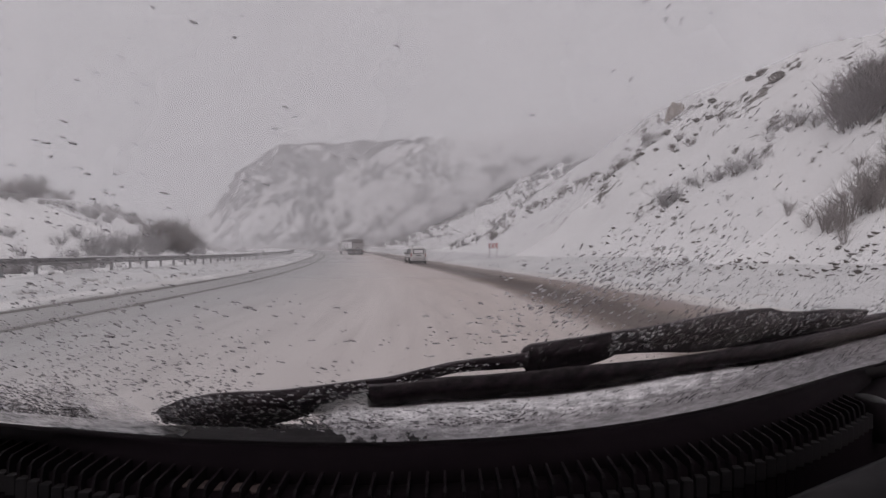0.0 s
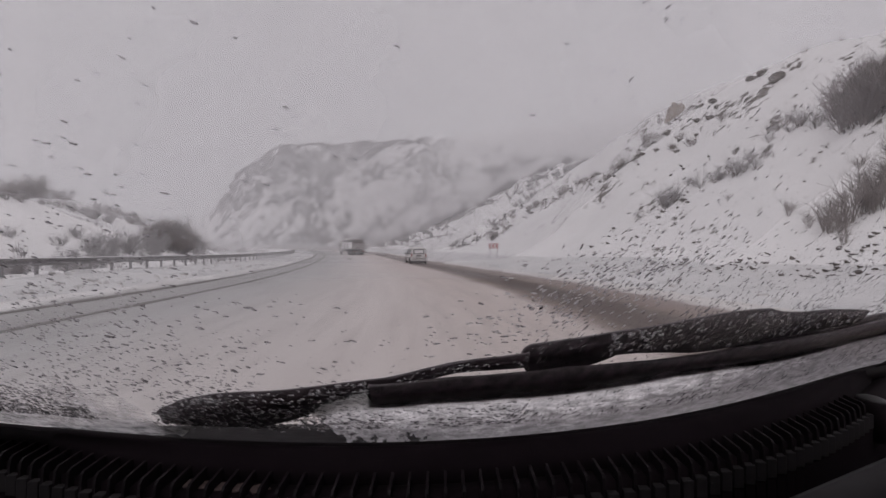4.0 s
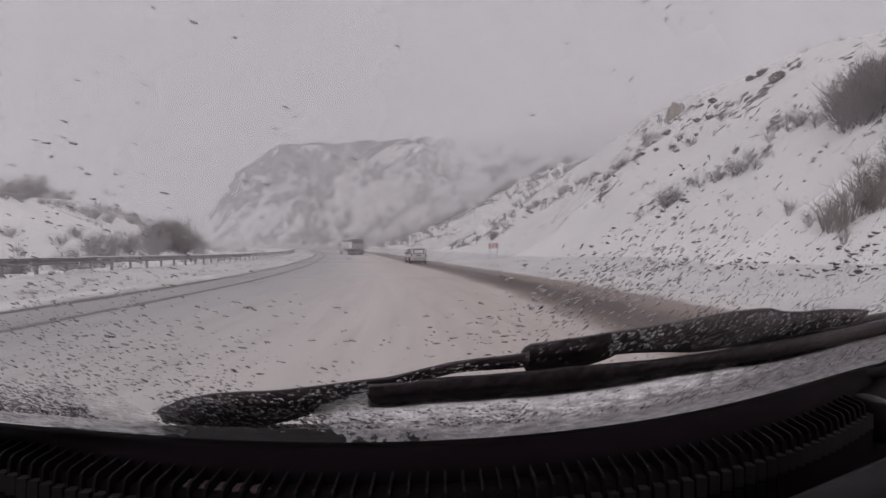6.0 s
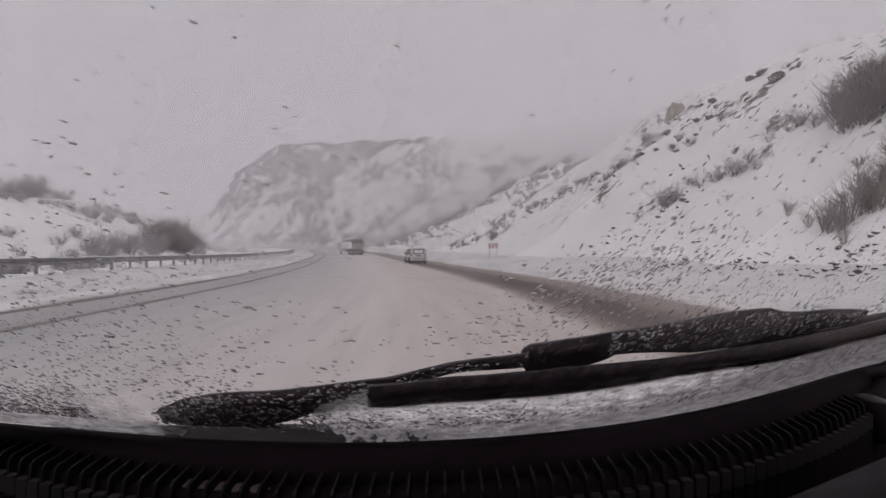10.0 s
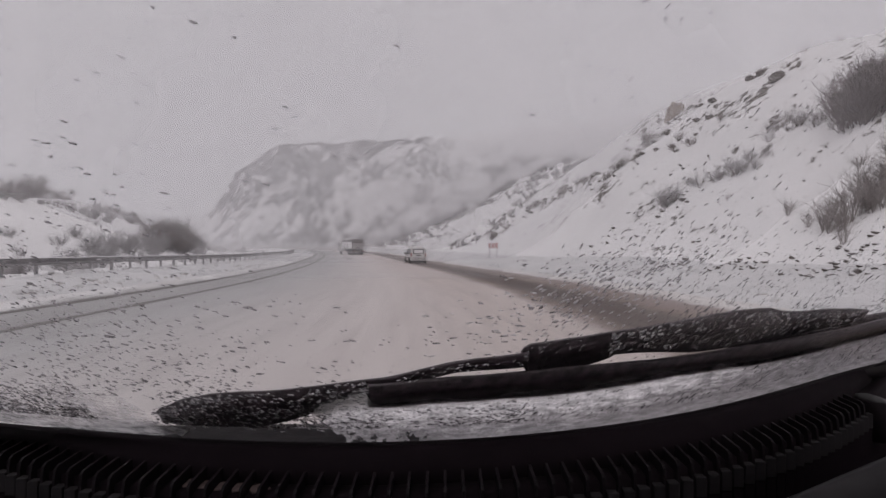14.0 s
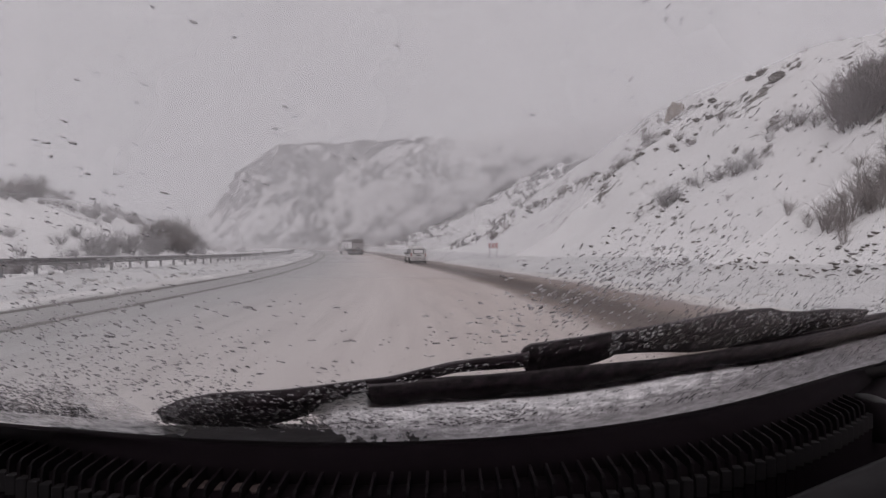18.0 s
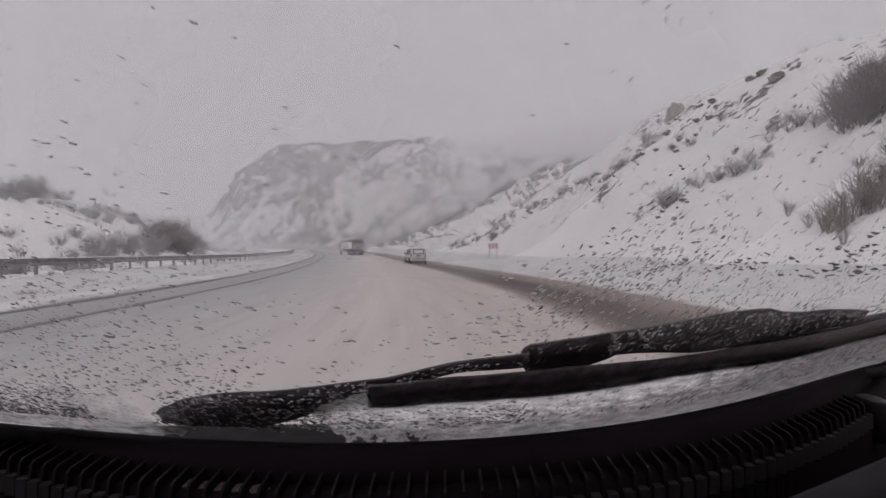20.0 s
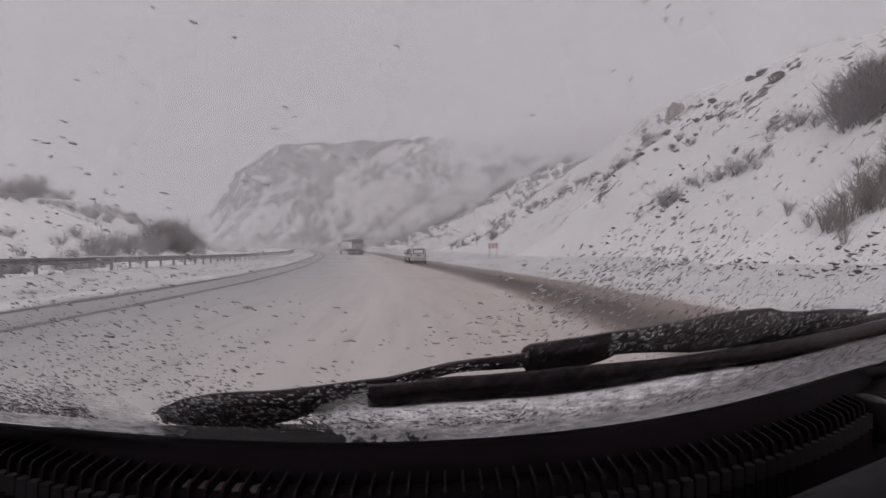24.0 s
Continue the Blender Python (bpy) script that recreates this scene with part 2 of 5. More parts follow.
def slush_material():
    """Half-melted snow on glass: clear water in places, grey-white grains elsewhere."""
    m, n, l, b = nodes_of("wet_slush")
    co = n.new("ShaderNodeTexCoord").outputs["Object"]
    drawn = n.new("ShaderNodeMapping")
    drawn.inputs["Scale"].default_value = (0.3, 1.0, 1.0)
    l.new(co, drawn.inputs[0])
    a, c = noise_node(n, l, drawn.outputs[0], 34, 6.0, 0.7), noise_node(n, l, drawn.outputs[0], 170, 5.0, 0.6)
    f = math_node(n, l, "ADD", math_node(n, l, "MULTIPLY", a, 0.7), math_node(n, l, "MULTIPLY", c, 0.4))
    n.remove(b)
    tl, tr, gl, mx, m2 = (n.new("ShaderNode" + k) for k in ("BsdfTranslucent", "BsdfTransparent", "BsdfDiffuse", "MixShader", "MixShader"))
    tone = ramp_node(n, l, c, [(0.36, (0.26, 0.25, 0.258)), (0.62, (0.70, 0.68, 0.69))])
    l.new(tone, tl.inputs[0])
    l.new(tone, gl.inputs[0])
    m2.inputs[0].default_value = 0.25
    l.new(tl.outputs[0], m2.inputs[1])
    l.new(gl.outputs[0], m2.inputs[2])
    sep = n.new("ShaderNodeSeparateXYZ")
    l.new(n.new("ShaderNodeUVMap").outputs[0], sep.inputs[0])
    # the bank thins out upwards
    f = math_node(n, l, "ADD", f, math_node(n, l, "MULTIPLY", math_node(n, l, "SUBTRACT", 0.62, sep.outputs["Y"]), 0.30))
    l.new(ramp_node(n, l, f, [(0.47, (0.0,) * 3), (0.56, (0.30,) * 3), (0.70, (0.88,) * 3)]), mx.inputs[0])
    l.new(tr.outputs[0], mx.inputs[1])
    l.new(m2.outputs[0], mx.inputs[2])
    l.new(mx.outputs[0], n["Material Output"].inputs[0])
    return m


M_SLUSH = slush_material()


# ---- building helpers ----
def to_mesh(name, bm, mats, smooth=False):
    me = bpy.data.meshes.new(name)
    bm.to_mesh(me)
    bm.free()
    for m in mats if isinstance(mats, (list, tuple)) else [mats]:
        me.materials.append(m)
    if smooth:
        for p in me.polygons:
            p.use_smooth = True
    return me


def part(name, bm, material, parent, label="", smooth=False, loc=None):
    """Links a bmesh, or a mesh already made, as one object under parent."""
    me = bm if isinstance(bm, bpy.types.Mesh) else to_mesh(name, bm, material, smooth)
    ob = new(name, me)
    ob.parent = parent
    if loc is not None:
        ob.location = loc
    return tagged(ob, label)


def thing(name, label, category, m=None, group="", kind=""):
    ob = new(name)
    ob.empty_display_size = 0.2
    if m is not None:
        ob.matrix_basis = m
    return tagged(ob, label, category, group, kind)


def box(bm, x0, x1, y0, y1, z0, z1, bevel=0.0):
    vs = [bm.verts.new((x, y, z)) for x in (x0, x1) for y in (y0, y1) for z in (z0, z1)]
    fs = [bm.faces.new([vs[i] for i in f]) for f in ((0, 1, 3, 2), (4, 6, 7, 5), (0, 4, 5, 1), (2, 3, 7, 6), (0, 2, 6, 4), (1, 5, 7, 3))]
    if bevel:
        es = list({e for f in fs for e in f.edges})
        bmesh.ops.bevel(bm, geom=es, offset=bevel, segments=2, profile=0.5, affect="EDGES", clamp_overlap=True)
    return bm


def boxed(*a, **k):
    return box(bmesh.new(), *a, **k)


def tube(bm, pts, radii, sides=3):
    """A tapered tube along pts."""
    rings = []
    for i, p in enumerate(pts):
        t = (pts[min(i + 1, len(pts) - 1)] - pts[max(i - 1, 0)]).normalized()
        a = t.orthogonal().normalized()
        c = t.cross(a)
        rings.append([bm.verts.new(p + (a * math.cos(k * math.tau / sides) + c * math.sin(k * math.tau / sides)) * radii[i]) for k in range(sides)])
    for r0, r1 in zip(rings, rings[1:]):
        for k in range(sides):
            bm.faces.new((r0[k], r0[(k + 1) % sides], r1[(k + 1) % sides], r1[k]))
    if sides > 2:
        bm.faces.new(rings[0][::-1])
        bm.faces.new(rings[-1])
    return bm


def loft(bm, rings, closed=True, caps=True):
    """Skins a list of rings of points."""
    vr = [[bm.verts.new(p) for p in r] for r in rings]
    n = len(vr[0])
    for r0, r1 in zip(vr, vr[1:]):
        for k in range(n if closed else n - 1):
            bm.faces.new((r0[k], r0[(k + 1) % n], r1[(k + 1) % n], r1[k]))
    if caps:
        bm.faces.new(vr[0][::-1])
        bm.faces.new(vr[-1])
    bmesh.ops.recalc_face_normals(bm, faces=bm.faces)
    return bm


def cyl(bm, centre, axis, radius, length, sides=20, inner=0.0):
    c, a = Vector(centre), Vector(axis).normalized()
    b = a.orthogonal().normalized()
    d = a.cross(b)

    def ring(r, h):
        return [c + a * h + (b * math.cos(k * math.tau / sides) + d * math.sin(k * math.tau / sides)) * r for k in range(sides)]
    h = length / 2
    e = radius * 0.06
    if inner:
        return loft(bm, [ring(inner, -h), ring(radius - e, -h), ring(radius, -h + e), ring(radius, h - e), ring(radius - e, h), ring(inner, h), ring(inner, -h)], caps=False)
    return loft(bm, [ring(radius - e, -h), ring(radius, -h + e), ring(radius, h - e), ring(radius - e, h)])


# ---- the lie of the land ----
def smooth_table(stations, values, window):
    """Rounds a table of stations into a gentle curve, every two metres from 140 m behind to 1000 m ahead."""
    ys = np.arange(-140.0, 1000.0, 2.0)
    v = np.interp(ys, stations, values)
    k = np.hanning(window) / np.hanning(window).sum()
    return ys, np.convolve(np.pad(v, window // 2, mode="edge"), k, mode="valid")[:len(ys)]


LANE_Y, LANE_SLOPE = smooth_table((-140, -40, 0, 12, 30, 52, 100, 150, 220, 300, 420, 1000), (0.12, 0.02, -0.03, -0.06, -0.14, -0.18, -0.20, -0.30, -0.60, -0.85, -0.9, -0.9), 13)
LANE_X = np.cumsum(LANE_SLOPE) * 2.0
LANE_X -= np.interp(0.0, LANE_Y, LANE_X)
LANE_Z = smooth_table((-140, 0, 25, 52, 80, 108, 150, 220, 300, 400, 550, 1000), (0, 0, -0.14, -0.24, -0.15, 0.08, 0.55, 1.6, 3.4, 6.4, 10.0, 14.0), 13)[1]
LANE_Z -= np.interp(0.0, LANE_Y, LANE_Z)


def bend(y):
    """How far the road has swung to the side, y metres ahead."""
    return float(np.interp(y, LANE_Y, LANE_X)) - 0.9 * max(y - 990, 0)


def road_z(y):
    return float(np.interp(y, LANE_Y, LANE_Z))


RIDGE_Y = (-100, 0, 25, 40, 60, 85, 125, 160, 190, 230, 270, 310, 340, 380, 420, 460, 540, 650, 800)
RIDGE_H = (18, 17, 16, 17.5, 21.5, 22.5, 15, 13.5, 24, 41, 52, 58, 62, 70, 73, 70, 50, 20, 6)
RIDGE_W = (24, 23, 22, 22, 27, 33, 36, 38, 55, 70, 62, 50, 46, 58, 75, 110, 180, 200, 200)
RIDGE_ON = (0.02, 0.02, 0.02, 0.05, 0.10, 0.22, 0.42, 0.50, 0.42, 0.24, 0.12, 0.06, 0.04, 0.03, 0.02, 0.02, 0.02, 0.02, 0.02)
EDGE_R, EDGE_L = 7.7, -9.7


def wall_step(t):
    t = min(max(t, 0.0), 1.0)
    return 0.45 * t + 0.55 * t * t * (3 - 2 * t)


def cliff_step(t):
    """A hill flank that breaks into a band of cliff, with a gentler brow above it."""
    t = min(max(t, 0.0), 1.0)
    return float(np.interp(t, (0, 0.2, 0.5, 0.58, 0.64, 1.0), (0, 0.13, 0.5, 0.74, 0.77, 1.0)))


def fuzz(x, y, size, seed=0.0):
    return noise.fractal(Vector((x / size, y / size, seed)), 0.9, 2.1, 5)


def rail_x(y):
    """Where the guard rail stands beside the road."""
    return float(np.interp(y, (-20, 10, 21, 40, 60, 100, 140, 300, 1000), (-16.2, -16.6, -17.2, -18.9, -21.6, -29.0, -39.0, -134.0, -770.0)))


def rail_k(y):
    return rail_x(y) - bend(y)


def ground(x, y):
    k, base = x - bend(y), road_z(y)
    if k > EDGE_R:
        s = k - EDGE_R
        z = 0.22 * min(s / 0.9, 1) ** 0.7 + 0.045 * min(s, 9) + 0.08 * fuzz(x, y, 1.4, 3) * min(s, 1.5)
        h, w = np.interp(y, RIDGE_Y, RIDGE_H), np.interp(y, RIDGE_Y, RIDGE_W)
        t = (s - 7.0) / w
        if t > 0:
            far = min(max((y - 258) / 40, 0), 1)
            wob = t + 0.09 * far * fuzz(x, y, 45, 7)
            up = ((1 - far) * wall_step(t) + far * cliff_step(wob)) * h
            rough = min(t * 4, 1.0)
            z += up + min(np.interp(y, RIDGE_Y, RIDGE_ON) * max(t - 1, 0) * w, 34.0)
            z += rough * (0.05 * h * fuzz(x, y, 0.35 * h + 4, 1) + 0.45 * fuzz(x, y, 3.2, 2))
            # shallow gullies that run down the near slope
            if y < 170:
                z -= rough * 1.1 * max(0.0, fuzz(x * 0.35 + y * 0.9, y * 0.12, 9, 17))
        return base + z
    if k < EDGE_L:
        s = EDGE_L - k
        z = 0.24 * min(s / 1.2, 1) + 0.10 * fuzz(x, y, 1.3, 4) * min(s, 1.5) + 0.16 * min(max((s - 2) / 4, 0), 1)
        sl = rail_x(y) - x
        if sl > 1.5:
            z -= 0.5 * min((sl - 1.5) / 4, 1)
            foot = 5 + 0.22 * max(y - 70, 0)
            if sl > foot:
                z += min(0.36 * (sl - foot), 6.6 + 0.05 * sl) * min(max((260 - y) / 120, 0.06), 1)
                z += min((sl - foot) / 14, 1) * (0.8 * fuzz(x, y, 14, 5) + 0.25 * fuzz(x, y, 3, 6))
        return base + z
    return base


def land():
    """One sheet from the roadside to the horizon, with a shallow bed for the road."""
    ys = [-90 + 5 * i for i in range(17)] + list(np.arange(-5, 60, 0.8)) + list(np.geomspace(60, 640, 190)[0:]) + [700, 800, 950, 1200, 1700, 2500, 4200]
    right = [EDGE_R - 0.3, EDGE_R] + [EDGE_R + v for v in np.cumsum([0.25, 0.25, 0.4, 0.5, 0.6] + [0.75] * 60 + [1.2] * 30 + [2.5] * 30 + [6] * 12 + [25] * 8)] + [800, 1600, 3500]
    left = [EDGE_L + 0.3, EDGE_L] + [EDGE_L - v for v in np.cumsum([0.3, 0.3, 0.5, 0.6] + [0.7] * 24 + [1.5] * 40 + [5] * 24 + [25] * 8)] + [-800, -1600, -3500]
    ks = left[::-1] + right
    n = len(ks)
    verts, faces, mats = [], [], []
    for y in ys:
        for k in ks:
            x = bend(y) + k
            inside = EDGE_L < k < EDGE_R
            verts.append((x, y, ground(x, y) - (0.12 if inside else 0)))
    for j in range(len(ys) - 1):
        for i in range(n - 1):
            a = j * n + i
            faces.append((a, a + 1, a + n + 1, a + n))
            k, y = ks[i], ys[j]
            mats.append(2 if (EDGE_L - 6 < k < EDGE_R + 7.5) else (1 if y > 165 or k < -60 or k > 130 else 0))
    me = bpy.data.meshes.new("ground")
    me.from_pydata(verts, [], faces)
    for m in (M_SNOW_NEAR, M_SNOW_FAR, M_BANK):
        me.materials.append(m)
    me.polygons.foreach_set("material_index", mats)
    me.polygons.foreach_set("use_smooth", [True] * len(faces))
    return tagged(new("ground", me), "snow-covered valley sides with bare stony patches", "ground", kind="structure")


land()


def road():
    ys = list(np.arange(-60, 60, 0.6)) + list(np.geomspace(60, 640, 150))
    ks = list(np.arange(EDGE_L - 0.25, EDGE_R + 0.3, 0.22))
    n = len(ks)
    verts, faces, uvs = [], [], []
    for y in ys:
        for k in ks:
            x = bend(y) + k
            rut = 0.018 * fuzz(k * 6, y * 0.35, 2.0, 8) + 0.012 * fuzz(k, y, 0.5, 9)
            for c in (-9.35, -7.35, 4.5, 6.4):
                rut -= 0.03 * math.exp(-((k - c) / 0.22) ** 2)
            edge = 0.10 * max(0, (abs(k - (EDGE_L + EDGE_R) / 2) - (EDGE_R - EDGE_L) / 2 + 0.3)) / 0.3
            verts.append((x, y, road_z(y) + 0.02 + rut + edge))
            uvs.append((k, y))
    for j in range(len(ys) - 1):
        for i in range(n - 1):
            a = j * n + i
            faces.append((a, a + 1, a + n + 1, a + n))
    me = bpy.data.meshes.new("road")
    me.from_pydata(verts, [], faces)
    layer = me.uv_layers.new(name="lanes")
    for lp in me.loops:
        layer.data[lp.index].uv = uvs[lp.vertex_index]
    me.materials.append(M_ROAD)
    me.polygons.foreach_set("use_smooth", [True] * len(faces))
    return tagged(new("road", me), "winding road under packed snow and brown slush", "road", kind="structure")


road()

# ---- the car that carries the camera: windscreen, dashboard, wipers, cabin ----
def sill(x):
    """Distance ahead of the windscreen's lower edge."""
    return 0.5589 + 0.1296 * x + 0.6098 * x * x + 0.0996 * x ** 3 - 0.3759 * x ** 4


def grille(x):
    """Distance ahead of the far ends of the dashboard ribs."""
    return 0.5254 + 0.1048 * x + 0.5827 * x * x - 0.0167 * x ** 3


RAKE = 1.2
SILL_Z, RIB_Z = EYE - 0.20, EYE - 0.22


def glass_at(x, d, out=0.0):
    """A point of the windscreen, or out metres outside it."""
    slope = 0.1296 + 1.2196 * x + 0.2988 * x * x - 1.5036 * x ** 3
    nrm = Vector((-RAKE * slope, RAKE, 1)).normalized()
    return Vector((x, d, SILL_Z + (sill(x) - d) * RAKE)) + nrm * out, nrm


def windscreen():
    th = thing("windscreen", "raked laminated car windscreen speckled with meltwater", "windscreen")
    xs, n = np.linspace(-0.74, 0.92, 40), 14
    bm = bmesh.new()
    grid = [[[bm.verts.new(glass_at(x, sill(x) - 0.45 * j / n, o)[0]) for j in range(n + 1)] for x in xs] for o in (0.0, 0.005)]
    for o in (0, 1):
        for i in range(len(xs) - 1):
            for j in range(n):
                q = [grid[o][i][j], grid[o][i + 1][j], grid[o][i + 1][j + 1], grid[o][i][j + 1]]
                bm.faces.new(q if o else q[::-1])
    pane = part("pane", bm, M_GLASS, th, "clear wet glass", True)
    pane.visible_shadow = False
    # black seal along the lower edge
    bm = bmesh.new()
    rings = []
    for x in np.linspace(-0.74, 0.92, 60):
        p, nr = glass_at(x, sill(x) + 0.004)
        up = Vector((0, -1, RAKE)).normalized()
        rings.append([p + nr * 0.016 - up * 0.05, p + nr * 0.004 - up * 0.005, p - nr * 0.001 + up * 0.004, p - nr * 0.006 + up * 0.003, p - nr * 0.012 - up * 0.012, p - nr * 0.012 - up * 0.05])
    part("lower_seal", loft(bm, rings), M_RIB, th, "black rubber lower seal", True)
    return th


windscreen()


def dashboard():
    th = thing("dashboard", "black ribbed plastic dashboard top under the windscreen", "dashboard")
    xs = np.linspace(-0.72, 0.92, 90)
    bm = bmesh.new()
    loft(bm, [[(x, sill(x) + 0.02, SILL_Z - 0.012), (x, sill(x) - 0.012, SILL_Z - 0.002), (x, (sill(x) + grille(x)) / 2, SILL_Z - 0.006), (x, grille(x) + 0.004, RIB_Z + 0.002),
               (x, grille(x), RIB_Z - 0.02), (x, grille(x) + 0.03, RIB_Z - 0.07), (x, sill(x) + 0.02, RIB_Z - 0.07)] for x in xs])
    part("top_pad", bm, M_DASH, th, "smooth black strip along the glass", True)
    bm = bmesh.new()
    loft(bm, [[(x, grille(x) - 0.001, RIB_Z - 0.0125), (x, grille(x) - 0.031, RIB_Z - 0.0135), (x, grille(x) - 0.033, RIB_Z - 0.25), (x, grille(x) - 0.001, RIB_Z - 0.25)] for x in xs])
    part("grille_channel", bm, M_DASH, th, "black channel behind the ribs", True)
    # one rib: a thin plate that runs towards the driver, a block in front of each gap
    bm = bmesh.new()
    prof = [(0.0, 0.0), (-0.034, -0.002), (-0.038, -0.005), (-0.040, -0.014), (-0.042, -0.22), (-0.034, -0.22), (-0.030, -0.034), (0.0, -0.030)]
    loft(bm, [[(sx, a, b) for a, b in prof] for sx in (-0.0014, -0.0009, 0.0009, 0.0014)])
    rib = to_mesh("rib", bm, M_RIB)
    block = to_mesh("block", boxed(-0.0056, 0.0056, -0.0445, -0.034, -0.040, -0.019, bevel=0.0008), M_BLOCK)
    shaft = to_mesh("shaft", boxed(-0.0050, 0.0050, -0.0435, -0.034, -0.22, -0.041), M_DASH)
    x = -0.69
    while x < 0.72:
        if x < 0.61:
            part("rib", rib, None, th, loc=(x, grille(x), RIB_Z))
            part("block", block, None, th, loc=(x + 0.00865, grille(x + 0.00865), RIB_Z))
        part("shaft", shaft, None, th, loc=(x + 0.00865, grille(x + 0.00865), RIB_Z))
        x += 0.0173
    bm = bmesh.new()
    loft(bm, [[(0.636 + 0.016 * math.cos(a) * r, 0.785 + 0.026 * math.sin(a) * r, RIB_Z + z) for a in np.linspace(0, math.tau, 24, endpoint=False)]
              for r, z in ((1.05, -0.06), (1, -0.006), (0.94, -0.003))])
    knob = part("sensor_base", bm, M_RIB, th, "round black sensor housing", True)
    bm = bmesh.new()
    loft(bm, [[(0.636 + 0.016 * math.cos(a) * r, 0.785 + 0.026 * math.sin(a) * r, RIB_Z + z) for a in np.linspace(0, math.tau, 24, endpoint=False)]
              for r, z in ((0.92, -0.004), (0.9, -0.001), (0.6, 0.001), (0.2, 0.002))])
    part("sensor_cap", bm, M_PAD, knob, "low grey oval cap", True)
    bm = bmesh.new()
    loft(bm, [[(x, 0.50, EYE - 0.379 + 0.42 * x), (x, 0.515, EYE - 0.384 + 0.42 * x), (x, 0.52, EYE - 0.5), (x, 0.46, EYE - 0.5), (x, 0.485, EYE - 0.395 + 0.42 * x)] for x in np.linspace(0.24, 0.60, 14)])
    part("instrument_hood", bm, M_HOOD, th, "dark grey instrument hood corner", True)
    return th


dashboard()

# small pinkish plates imitate reflections between the ribs
for i, (px, sx) in enumerate(((-0.235, 0.008), (-0.216, 0.007), (-0.198, 0.008), (-0.179, 0.009), (-0.255, 0.006))):
    bm = boxed(-sx, sx, -0.008, 0.008, 0, 0.0012)
    ob = new("painted_reflection", to_mesh("painted_reflection", bm, M_REFLECTION))
    ob.matrix_basis = pose(px, grille(px) - 0.012, RIB_Z - 0.0132, 0, 0, 12 * i)
    tagged(ob, "small pinkish plate painted as a reflection in the dashboard grille", "paper", "scraps in the grille")


def sweep(bm, pts, widths, thicks):
    """A flat bar along points (x, d, out) of the windscreen: width lies along the glass, thickness off it."""
    rings = []
    ps = [glass_at(x, d, o) for x, d, o in pts]
    for i, (p, nr) in enumerate(ps):
        t = (ps[min(i + 1, len(ps) - 1)][0] - ps[max(i - 1, 0)][0]).normalized()
        a = nr.cross(t).normalized()
        w, h = widths[i] / 2, thicks[i]
        rings.append([p - a * w, p - a * w * 0.96 + nr * h * 0.7, p - a * w * 0.6 + nr * h, p + a * w * 0.6 + nr * h, p + a * w * 0.96 + nr * h * 0.7, p + a * w])
    return loft(bm, rings)


def line(pts, n):
    """n points evenly along a smooth curve through pts."""
    t = np.linspace(0, len(pts) - 1, n)
    cols = list(zip(*pts))
    return list(zip(*[np.interp(t, range(len(pts)), c) for c in cols]))


def bar(pts, n, thick, lift=0.0, slim=1.0):
    """A swept bar through (x, d, out, width) stations."""
    st = line(pts, n)
    return sweep(bmesh.new(), [(x, d, o + lift) for x, d, o, w in st], [w * slim for x, d, o, w in st], [thick] * n)


def wipers():
    th = thing("windscreen_wiper", "long black windscreen wiper beaded with water", "wiper", group="windscreen wipers")
    part("blade", bar(UP_BLADE, 40, 0.004), M_RUBBER, th, "black rubber blade", True)
    part("spine", bar(UP_BLADE, 40, 0.003, 0.005, 0.3), M_WIPER, th, "", True)
    part("bracket", bar(UP_BRACKET, 32, 0.005), M_WIPER, th, "wide black wiper bracket", True)
    part("ridge", bar(UP_BRACKET, 32, 0.004, 0.006, 0.35), M_WIPER, th, "", True)
    part("arm", bar(UP_ARM, 16, 0.006), M_WIPER, th, "", True)
    x, d, o, w = UP_BRACKET[2]
    part("pivot_clip", cyl(bmesh.new(), glass_at(x, d, o + 0.010)[0], glass_at(x, d)[1], 0.007, 0.008, 14), M_WIPER, th)
    tw = thing("windscreen_wiper", "straight black wiper arm lying across the lower glass", "wiper", group="windscreen wipers")
    part("arm", bar(LOW_ARM, 40, 0.006, 0.0, 1.12), M_WIPER, tw, "black arm with blunt square end", True)
    part("groove", bar(LOW_ARM, 40, 0.0025, 0.0065, 0.3), M_RUBBER, tw, "", True)
    x, d, o, w = LOW_ARM[0]
    part("end_cap", sweep(bmesh.new(), [(x - 0.003, d, o), (x + 0.010, d + 0.001, o)], [w * 1.06, w * 1.06], [0.008, 0.008]), M_RUBBER, tw)


UP_BLADE = [(-0.3183, 0.5735, 0.021, 0.0182), (-0.3092, 0.5706, 0.021, 0.0301), (-0.2926, 0.5654, 0.021, 0.0382), (-0.2721, 0.5579, 0.021, 0.0501), (-0.234, 0.5486, 0.021, 0.0603), (-0.2011, 0.5423, 0.021, 0.0616), (-0.1684, 0.5347, 0.021, 0.0511), (-0.1362, 0.5258, 0.021, 0.0399), (-0.1051, 0.5179, 0.021, 0.028), (-0.0753, 0.5133, 0.021, 0.0231), (-0.046, 0.5094, 0.021, 0.014), (-0.0172, 0.5056, 0.021, 0.0156), (0.0112, 0.5031, 0.021, 0.0142), (0.0396, 0.505, 0.021, 0.017), (0.0893, 0.5129, 0.021, 0.0209)]
